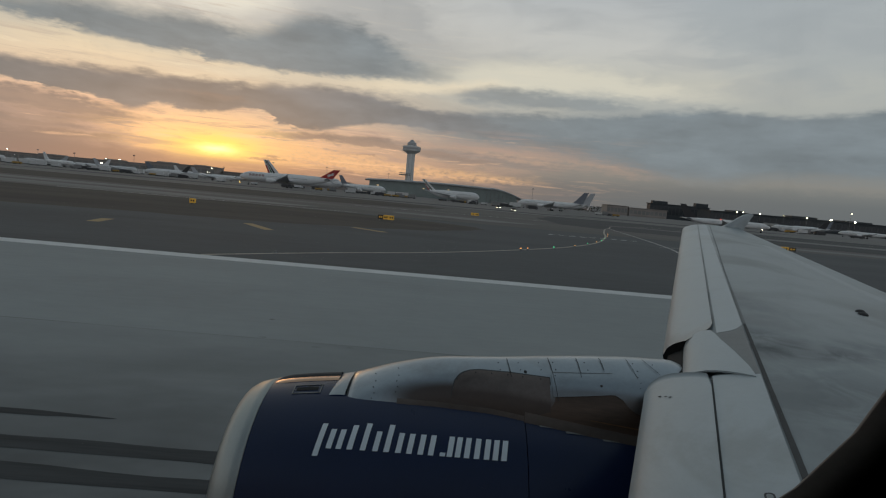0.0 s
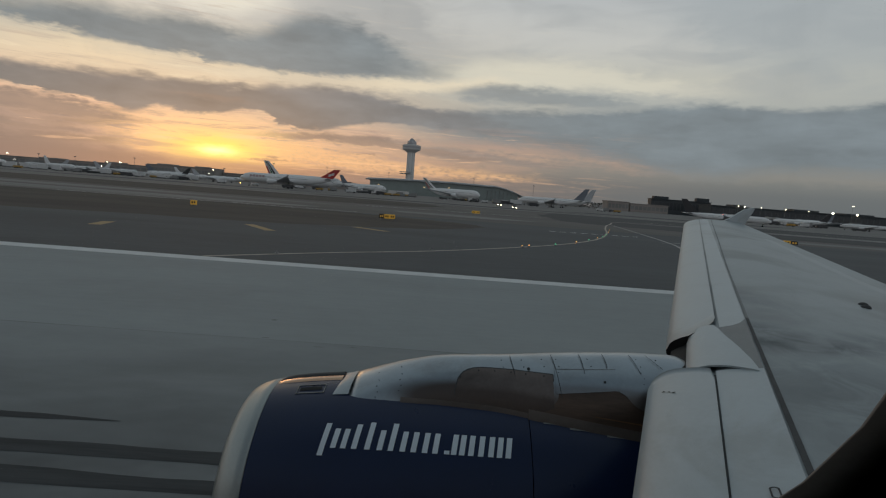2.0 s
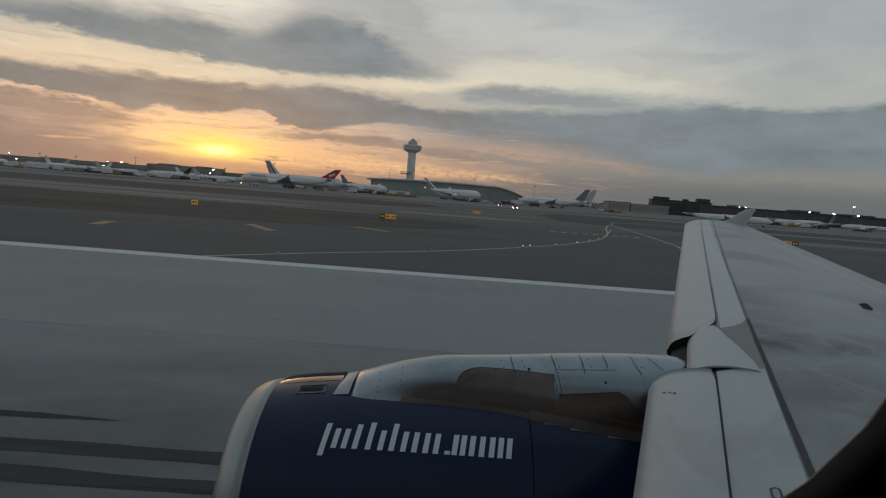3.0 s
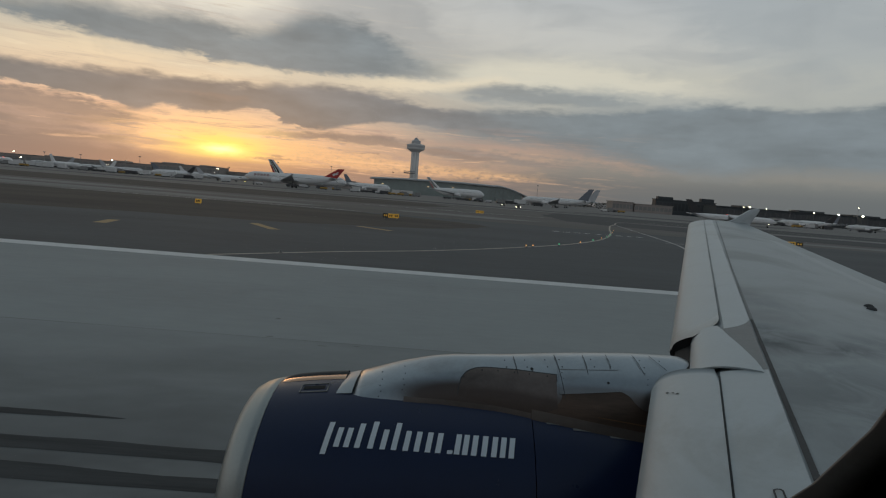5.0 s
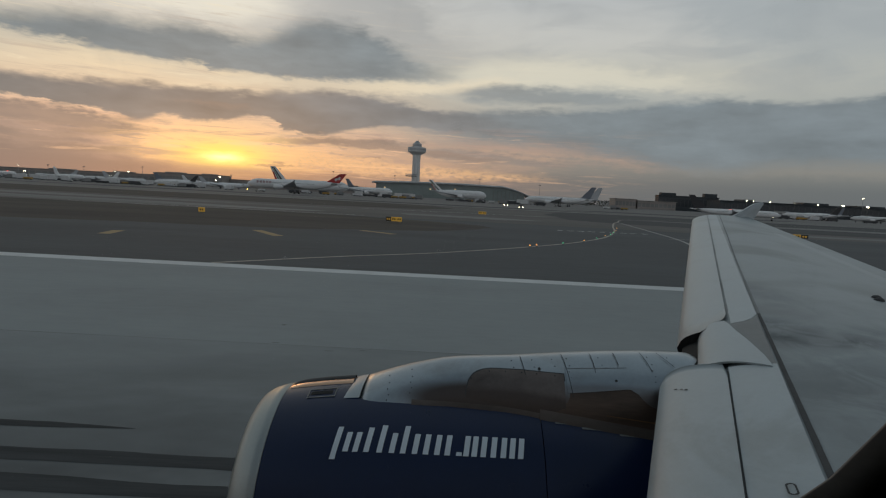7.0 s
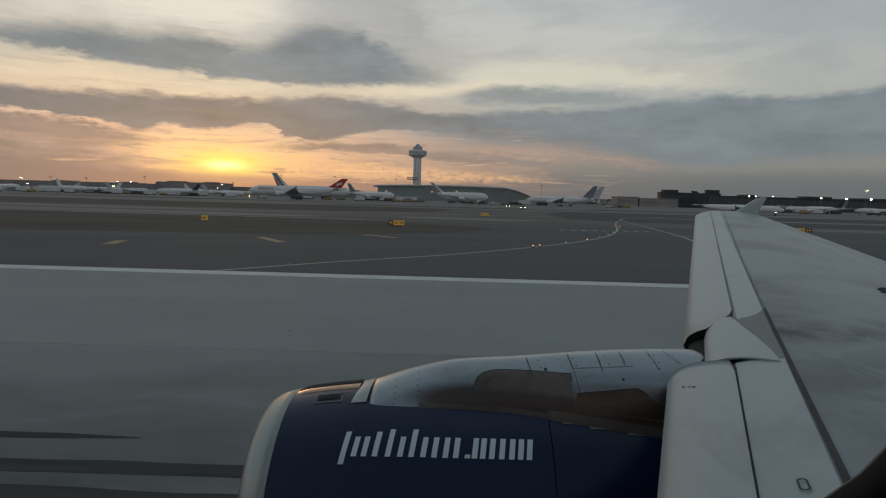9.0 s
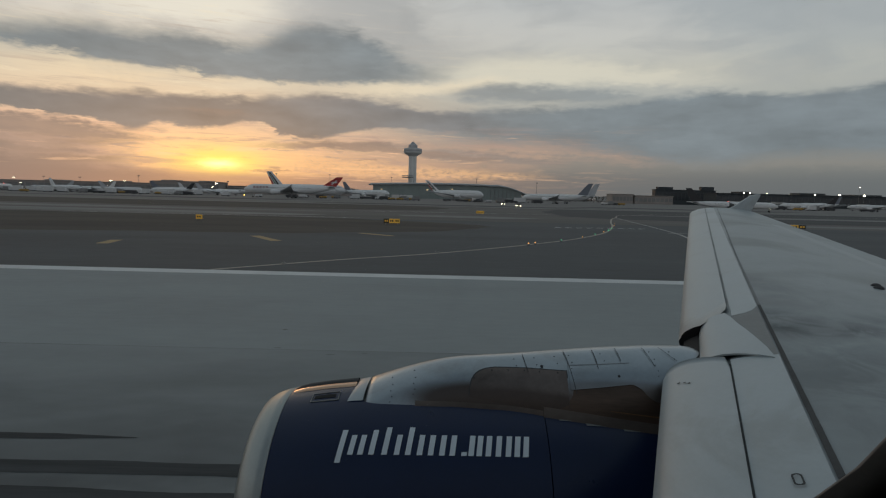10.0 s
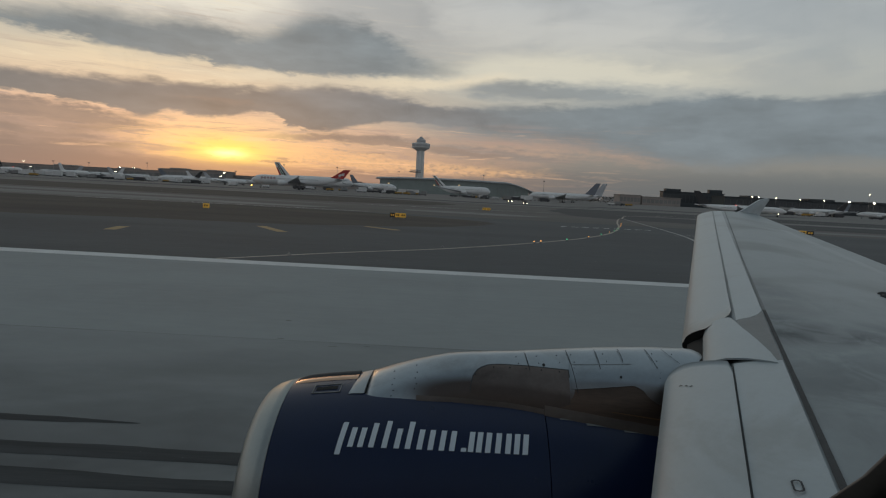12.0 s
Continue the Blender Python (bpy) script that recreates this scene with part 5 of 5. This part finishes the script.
for jx, jy, yaw, size, tail in ((-520, 600, 160, 44, TAIL_RED), (-575, 660, 20, 46, TAIL_BLUE), (-390, 640, 175, 42, JET_WHITE), (-268, 560, 188, 40, TAIL_BLACK), (-215, 545, 12, 38, JET_GREY), (-640, 560, -20, 44, JET_GREY),
                                (420, 470, 170, 38, TAIL_BLUE), (470, 500, 15, 40, TAIL_BLACK), (525, 480, 165, 38, TAIL_RED)):
    jetliner("white narrow airliner parked in the crowded far row", (jx, jy), yaw, size, size * 0.285, tail)
jetliner("white airliner at the dark terminal's stand", (330, 500), -165, 44, 12.5, TAIL_BLUE)
jetliner("white airliner with slate tail at the gate", (300, 470), 160, 40, 12.0, TAIL_BLACK)
jetliner("white airliner nosed in at the gate", (372, 490), 140, 40, 12.0, TAIL_RED)


# control tower
def control_tower(x, y):
    t = thing("control_tower", "tall slender concrete airport control tower with a broad cab", "tower", at=(x, y, 0))

    def ring(name, rows, mat, label="", seg=20, parent=t):
        v, f = grid([[(r * math.cos(2 * math.pi * j / seg), r * math.sin(2 * math.pi * j / seg), z) for j in range(seg)] for z, r in rows], close=True, caps=True)
        return part(name, mesh_of(name, v, f, mat), parent, label)

    shaft = ring("shaft", ((0, 7.4), (30, 7.0), (60, 6.8), (73, 6.9)), TOWER_GREY, "pale concrete shaft", 12)
    for a in (205, 245, 295, 335):
        ca, sa = math.cos(radians(a)), math.sin(radians(a))
        block("shaft_rib", 6.7 * ca - 0.5, 6.7 * ca + 0.5, 6.7 * sa - 0.5, 6.7 * sa + 0.5, 2, 72, TOWER_CAB, shaft)
    block("side_deck", -17.2, 2, -8.5, 5, 34.4, 36.0, HAZY_GLASS, t, "dark projecting equipment deck", 0.2)
    block("deck_rail", -17.2, 2, -8.5, -8.1, 37.2, 38.6, ROOF_GREY, t, "deck parapet")
    cab = ring("cab", ((71.5, 7.2), (74, 10.5), (76, 14.6), (77, 15.4), (83.0, 15.8), (84.2, 15.2), (85.6, 9.0)), TOWER_CAB, "broad flat grey cab")
    ring("window_band", ((79.0, 15.62), (81.8, 15.8)), TOWER_GLASS, "dark band of cab windows", 20, cab)
    upper = ring("upper_cab", ((85.4, 7.4), (87, 8.0), (90.5, 7.8), (92, 5.2)), TOWER_GLASS, "small glazed upper cab", 10)
    ring("roof_cap", ((92, 5.2), (94.5, 3.0), (96, 1.2)), ROOF_GREY, "", 10, upper)
    tube("antenna", (1.5, 0, 95), (1.5, 0, 99), 0.22, 0.12, STEEL, t)
    return t


control_tower(-55, 988)


# terminals
def terminal(name, label, x0, x1, y, deep, high, wall, roof, bays, glass=0.45, caps=(), lamps=()):
    b = thing(name, label, "building", at=((x0 + x1) / 2, y, 0))
    w = (x1 - x0) / 2
    block("wall", -w, w, 0, deep, 0, high, wall, b)
    block("roof", -w - 1, w + 1, -1.5, deep + 1, high, high + 0.8, roof, b, "flat projecting roof", 0.15)
    step = 2 * w / bays
    for i in range(bays):
        cx = -w + step * (i + 0.5)
        block("window", cx - step * 0.40, cx + step * 0.40, -0.12, 0.05, high * 0.30, high * (0.30 + glass), HAZY_GLASS if wall is WALL_HAZY else DARK_GLASS, b)
    for cx, cw, ch in caps:
        block("rooftop_unit", cx - cw / 2, cx + cw / 2, deep * 0.2, deep * 0.8, high + 0.7, high + 0.8 + ch, wall, b, "plant room on the roof", 0.2)
    for lx, lamp_r in lamps:
        m = part("lamp_post", mesh_of("lamp_post", *grid([[(lx + 0.15 * c, -2 + 0.15 * s, z) for c, s in ((1, 0), (0, 1), (-1, 0), (0, -1))] for z in (high * 0.5, high + 1.8)], close=True, caps=True), STEEL), b)
        ball("floodlight", (lx, -2.2, high + 1.5), lamp_r, LAMP_WARM, m, "lit floodlight", 0.7)
    return b


terminal("terminal", "low hazy terminal block with flat roof", -460, -356, 900, 40, 17.2, WALL_HAZY, WALL_HAZY, 20, caps=((-30, 24, 1.6), (26, 18, 1.4)))
terminal("terminal", "long low grey terminal wing behind parked airliners", -900, -462, 900, 40, 13.4, WALL_HAZY, WALL_HAZY, 44, caps=((60, 30, 1.5), (160, 24, 2.0)))
terminal("terminal", "low grey concourse with a row of windows", -354, -150, 930, 30, 12.4, WALL_HAZY, WALL_HAZY, 30, caps=((-50, 20, 1.5),))
terminal("terminal", "dark blue-grey terminal block with plant rooms on top", 334, 429, 900, 14, 22.6, WALL_DARK, WALL_DARK, 16, 0.5, ((-31, 24, 4.0), (36, 20, 5.5)))
CONCOURSE_LAMPS = ((-221.5, 0.7), (-212.5, 0.75), (-188.5, 0.6), (-154.5, 0.6), (-121.5, 0.75), (-87, 1.25), (-52.5, 1.35), (30, 0.7), (90, 0.7), (150, 0.7), (210, 0.7))
terminal("terminal", "long dark concourse with floodlights along its roof", 383, 899, 800, 40, 17.6, WALL_DARK, WALL_DARK, 60, 0.5, ((-214, 16, 2.6), (-118, 36, 2.6), (-40, 40, 2.0), (140, 36, 2.5)), lamps=CONCOURSE_LAMPS)
terminal("terminal", "low grey connecting building beside the trees", 243, 273, 820, 30, 13.0, WALL_HAZY, WALL_HAZY, 6)
terminal("terminal", "low grey annex with a flat roof", 275, 330, 820, 30, 11.6, WALL_HAZY, WALL_HAZY, 9)
terminal("hangar", "far grey hangar with a flat roof", 900, 1300, 900, 60, 20.0, WALL_PALE, ROOF_GREY, 30)


def arched_terminal(x0, x1, y, high):
    b = thing("terminal", "broad pale terminal with a long curved metal roof", "building", at=((x0 + x1) / 2, y, 0))
    w = (x1 - x0) / 2
    n = 40
    rows, under = [], []
    for i in range(n + 1):
        x = -w + 2 * w * i / n
        t = i / n
        z = high * (0.72 + 0.28 * math.sin(math.pi * min(1, 0.15 + 0.72 * t)) ** 0.7) if t < 0.78 else high * (1 - ((t - 0.78) / 0.22) ** 1.8 * 0.62) * 0.985
        rows.append([(x, -2, z - 1.6), (x, -2, z), (x, 30, z + 2.0), (x, 64, z), (x, 64, z - 1.2)])
        if 0.02 < t < 0.97:
            under.append([(x, 2, 0), (x, 2, z - 1.0), (x, 60, z - 1.0), (x, 60, 0)])
    part("wall", mesh_of("wall", *grid(under, close=True, caps=True), FAR_GLASS), b, "grey-green glazed wall")
    part("roof", mesh_of("roof", *grid(rows, close=True, caps=True), ROOF_GREY, True), b, "curved ribbed metal roof")
    for i in range(26):
        cx = -w + 8 + (2 * w - 34) * (i + 0.5) / 26
        block("window", cx - 3.2, cx + 3.2, 1.8, 2.2, high * 0.20, high * 0.70, FAR_GLASS, b)
    for i in range(9):
        tx = w - 58 + 6 * i  # slim ribs at the glazed end
        tube("arch_rib", (tx, 1, 0), (tx, 1, high * 0.70 - 1.1 * max(0, i - 3)), 0.35, 0.35, STEEL, b)
    for wx, wz in ((-32.7, 13.1), (4.3, 14.8), (-101.0, 12.4)):
        block("lit_window", wx - 1.3, wx + 1.3, 1.45, 1.75, wz - 0.7, wz + 0.7, LIT_WINDOW, b, "window lit from inside")
    return b


arched_terminal(-112, 128, 850, 22.5)


# mast lights across the aprons
def mast(x, y, high, lit=False):
    m = thing("light_mast", "tall slim apron light mast with a lamp ring", "street lamp", "apron light masts", at=(x, y, 0))
    tube("pole", (0, 0, 0), (0, 0, high), 0.30, 0.16, STEEL, m, "", 8)
    block("lamp_ring", -1.3, 1.3, -0.5, 0.5, high - 0.5, high + 0.3, STEEL, m, "", 0.1)
    for dx in (-0.9, 0.9):
        ball("lamp", (dx, -0.5, high - 0.6), 0.34, LAMP_WARM if lit else DARK_GLASS, m)
    return m


for px, py, ph, lit in ((-170, 850, 32, False), (-80, 870, 31, False), (50, 880, 32, False), (-573, 760, 16.2, True), (-443, 760, 14.6, True), (-425, 760, 15.0, True), (-303, 760, 14.4, True), (-380, 760, 5.6, True), (-449, 760, 8.5, True), (-307.7, 760, 9.4, True), (-564, 760, 8.9, True), (-412, 770, 22, False), (-485, 760, 18, False), (-533, 760, 18, False), (-288, 760, 17, False), (-235, 800, 30, False),
                        (130, 800, 26, False), (582.5, 800, 31.4, True), (700, 780, 28, True)):
    mast(px, py, ph, lit)


# service vehicles
def truck(label, color, long, high, cab=True):
    t = thing("service_truck", label, "truck", "service vehicles on the apron")
    block("cargo_body", -long / 2, long / 2 - (2.0 if cab else 0.2), -1.2, 1.2, 0.8, high, color, t, "", 0.08)
    c = block("cab", long / 2 - 1.9, long / 2, -1.1, 1.1, 0.5, min(high, 2.5), color, t, "", 0.15)
    block("windscreen", long / 2 - 0.5, long / 2 + 0.02, -0.95, 0.95, 1.5, min(high, 2.5) - 0.15, DARK_GLASS, c)
    block("chassis", -long / 2, long / 2 - 0.2, -0.9, 0.9, 0.45, 0.85, TRUCK_DARK, t)
    for x in (-long * 0.32, long * 0.34):
        for y in (-1.0, 1.0):
            tube("wheel", (x, y - 0.15, 0.45), (x, y + 0.15, 0.45), 0.45, 0.45, TYRE, t, "", 12)
    return t


KINDS = [truck("white box truck on the apron", TRUCK_WHITE, 7.5, 3.4), truck("white service van on the apron", TRUCK_WHITE, 5.2, 2.2), truck("dark fuel truck on the apron", TRUCK_DARK, 9.0, 3.0),
         truck("yellow baggage tractor with carts", TRUCK_YELLOW, 6.0, 2.0), truck("white catering truck with a high body", TRUCK_WHITE, 8.5, 4.6),
         truck("dark baggage train parked on the apron", TRUCK_DARK, 11.0, 1.9), truck("grey loader truck on the apron", STEEL, 7.0, 3.6)]
for k, ob in enumerate(KINDS):
    ob.matrix_basis = pose(-180 + 26 * k, 470 + 4 * k, 0, 0, 0, 170)
rnd = random.Random(5)
for x0, x1, y0, y1, count in ((-420, -200, 470, 560, 26), (-150, -20, 505, 540, 14), (0, 90, 490, 560, 16), (90, 160, 500, 540, 5), (220, 420, 430, 480, 26), (-620, -430, 540, 640, 34), (-310, -215, 480, 520, 30), (-420, -300, 440, 500, 18), (14, 60, 480, 510, 14), (-70, -15, 480, 520, 12)):
    for i in range(count):
        copy_thing(rnd.choice(KINDS), pose(rnd.uniform(x0, x1), rnd.uniform(y0, y1), 0, 0, 0, rnd.choice((0, 180, 170, 10, 60))))
car = truck("airport car with headlights on, driving on the taxiway", TRUCK_DARK, 4.6, 1.7)
for dy in (-0.7, 0.7):
    ball("headlight", (2.35, dy * 1.3, 0.75), 0.18, LAMP_WARM, car, "lit headlight")
car.matrix_basis = pose(36.8, 280, 0, 0, 0, -95)
copy_thing(car, pose(35.3, 339, 0, 0, 0, -88))


# jet bridges and ground equipment against the dark concourse
def jet_bridge(x, y, yaw):
    j = thing("jet_bridge", "grey covered passenger bridge on wheeled legs", "jet bridge", "jet bridges at the concourse", at=(x, y, 0))
    block("tunnel", -1.6, 1.6, -24, 0, 4.2, 7.0, WALL_PALE, j, "", 0.1)
    block("cab", -2.2, 2.2, -28, -24, 3.9, 7.3, ROOF_GREY, j, "", 0.2)
    for s in (-1, 1):
        tube("leg", (s * 1.5, -20, 4.2), (s * 1.5, -20, 0.3), 0.3, 0.3, STEEL, j)
    tube("rotunda", (0, 0, 0), (0, 0, 7.4), 2.6, 2.6, WALL_PALE, j, "", 16)
    j.matrix_basis = pose(x, y, 0, 0, 0, yaw)
    return j


for i in range(7):
    jet_bridge(400 + 60 * i, 795, rnd.uniform(-25, 25))
for i in range(4):
    jet_bridge(-480 + 70 * i, 897, rnd.uniform(-25, 25))


# taxiway signs, lamps
def taxi_sign(x, y, wide, panels):
    s = thing("taxiway_sign", "low lit yellow taxiway sign on short legs", "sign", "taxiway signs", at=(x, y, 0))
    step = wide / len(panels)
    for i, mat in enumerate(panels):
        cx = -wide / 2 + step * (i + 0.5)
        p = block("sign_panel", cx - step / 2 + 0.01, cx + step / 2 - 0.01, -0.11, 0.11, 0.22, 0.86, mat, s, "yellow panel" if mat is SIGN_YELLOW else "black panel", 0.03)
        ink = SIGN_BLACK if mat is SIGN_YELLOW else SIGN_YELLOW
        for k in range(2):
            bx = cx + (k - 0.5) * step * 0.36
            block("text_bar", bx - step * 0.12, bx + step * 0.12, -0.125, -0.108, 0.42, 0.68, ink, p)
    for lx in (-wide * 0.38, wide * 0.38):
        tube("leg", (lx, 0, 0), (lx, 0, 0.25), 0.05, 0.05, STEEL, s, "", 8)
    return s


taxi_sign(-7.65, 84.5, 2.4, (SIGN_BLACK, SIGN_YELLOW, SIGN_YELLOW))
taxi_sign(9.4, 145, 2.0, (SIGN_YELLOW, SIGN_YELLOW))
taxi_sign(-35.7, 83, 0.9, (SIGN_YELLOW,))
taxi_sign(62, 99, 2.6, (SIGN_YELLOW, SIGN_BLACK))
taxi_sign(-120, 108, 2.6, (SIGN_YELLOW, SIGN_YELLOW))


def ground_lamp(x, y, mat, label, tall=0.12):
    g = thing("taxiway_lamp", label, "lamp", "inset taxiway lamps", at=(x, y, 0))
    tube("base", (0, 0, 0), (0, 0, tall), 0.16, 0.12, STEEL, g, "", 10)
    ball("lens", (0, 0, tall + 0.05), 0.055, mat, g, "lit lens")
    return g


AMBER, GREEN = "small amber lamp set in the taxiway", "small green lamp set in the taxiway"
for lx, ly, amber in ((8.1, 53.3, 1), (8.9, 54.3, 1), (12.3, 58.6, 0), (15.9, 64.4, 1), (18.9, 70.3, 0), (21.6, 76.2, 1), (23.4, 80.0, 0), (25.6, 86.0, 0), (28.8, 95.4, 1), (31.5, 104.0, 1)):
    ground_lamp(lx, ly, LAMP_AMBER if amber else LAMP_GREEN, AMBER if amber else GREEN)
for lx, ly in ((-9.8, 34.9), (-0.4, 44.6), (-33, 31.9)):
    ground_lamp(lx, ly, STEEL, "unlit low lamp on a metal base", 0.06)

for lx in [100 + 29 * k for k in range(14)] + [-95 - 28 * k for k in range(8)]:
    ground_lamp(lx, 34.6, LAMP_AMBER, "small amber lamp on the runway's asphalt shoulder", 0.2)

# low hazy skyline and tree belt far behind
bm = bmesh.new()
rnd = random.Random(11)
x = -2600
while x < 3200:
    w = rnd.uniform(18, 70)
    box(bm, x, x + w, 1900, 1920, 0, rnd.choice((9, 12, 14, 16, 22)) * rnd.uniform(0.7, 1.3))
    x += w + rnd.choice((0, 0, 4, 30))
tagged(new("backdrop", bm_mesh("backdrop", bm, WALL_PALE)), "low grey line of distant city buildings on the horizon", "skyline", kind="structure")


def tree_belt(x0, x1, y, high, seed):
    r = random.Random(seed)
    verts, faces = [], []
    for i in range(int((x1 - x0) * 5)):
        cx, t = r.uniform(x0, x1), r.random()
        top = high * (0.55 + 0.45 * noise.noise(Vector((cx * 0.06, seed, 0))))
        c = Vector((cx, y + r.uniform(-6, 6), 1.0 + top * t ** 0.7))
        k = len(verts)
        s = r.uniform(0.9, 2.0)
        for _ in range(4):
            verts.append(c + Vector((r.uniform(-s, s), r.uniform(-s, s), r.uniform(-s, s) * 0.8)))
        faces += [(k, k + 1, k + 2), (k, k + 2, k + 3), (k, k + 3, k + 1), (k + 1, k + 3, k + 2)]
    return tagged(new("tree_belt", mesh_of("tree_belt", verts, faces, TREES)), "dark leafless belt of trees behind the apron", "trees", kind="stuff")


TREES = material("winter_foliage", (0.05, 0.045, 0.035), 1.0, vary=0.3, scale=0.2, fine=2, bump=0)
tree_belt(226, 330, 880, 17, 3)
tree_belt(140, 226, 880, 9, 6)
tree_belt(-160, -60, 1000, 12, 4)

# the cabin window's clear pane, with a little dust and smears
pane_mat = bpy.data.materials.new("dusty_clear_pane")
pane_mat.use_nodes = True
g = Graph(pane_mat.node_tree)
pane_mat.node_tree.nodes.clear()
spot = g.node("ShaderNodeTexVoronoi")
g.put(spot.inputs["Vector"], g.node("ShaderNodeNewGeometry").outputs["Position"])
spot.inputs["Scale"].default_value = 46.0
place = g.node("ShaderNodeNewGeometry").outputs["Position"]
size = g.math("MULTIPLY", g.step(g.noise(place, 30.0, 2.0), 0.50, 0.75), 0.22)
speck = g.math("SUBTRACT", 1.0, g.step(g.math("ADD", spot.outputs["Distance"], g.math("MULTIPLY", g.noise(place, 260.0, 3.0), 0.12)), 0.02, g.math("ADD", size, 0.021)))
smear = g.step(g.noise(g.vec("MULTIPLY", place, (1, 1, 0.35)), 24.0, 4.0, 0.6, 1.2), 0.55, 0.85)
amount = g.math("ADD", g.math("MULTIPLY", speck, 0.10), g.math("MULTIPLY", smear, 0.05), clamp=True)
clear = g.node("ShaderNodeBsdfTransparent")
dust = g.node("ShaderNodeBsdfDiffuse")
dust.inputs["Color"].default_value = (0.32, 0.31, 0.30, 1)
both = g.node("ShaderNodeMixShader")
g.put(both.inputs[0], amount)
g.put(both.inputs[1], clear.outputs[0])
g.put(both.inputs[2], dust.outputs[0])
end = g.node("ShaderNodeOutputMaterial")
g.put(end.inputs[0], both.outputs[0])
pane = part("window_pane", mesh_of("window_pane", [(-0.19, 0.15, 4.24), (0.19, 0.15, 4.24), (0.19, 0.15, 4.62), (-0.19, 0.15, 4.62)], [(0, 1, 2, 3)], pane_mat), fuselage, "clear window pane with faint dust")
pane.visible_shadow = False
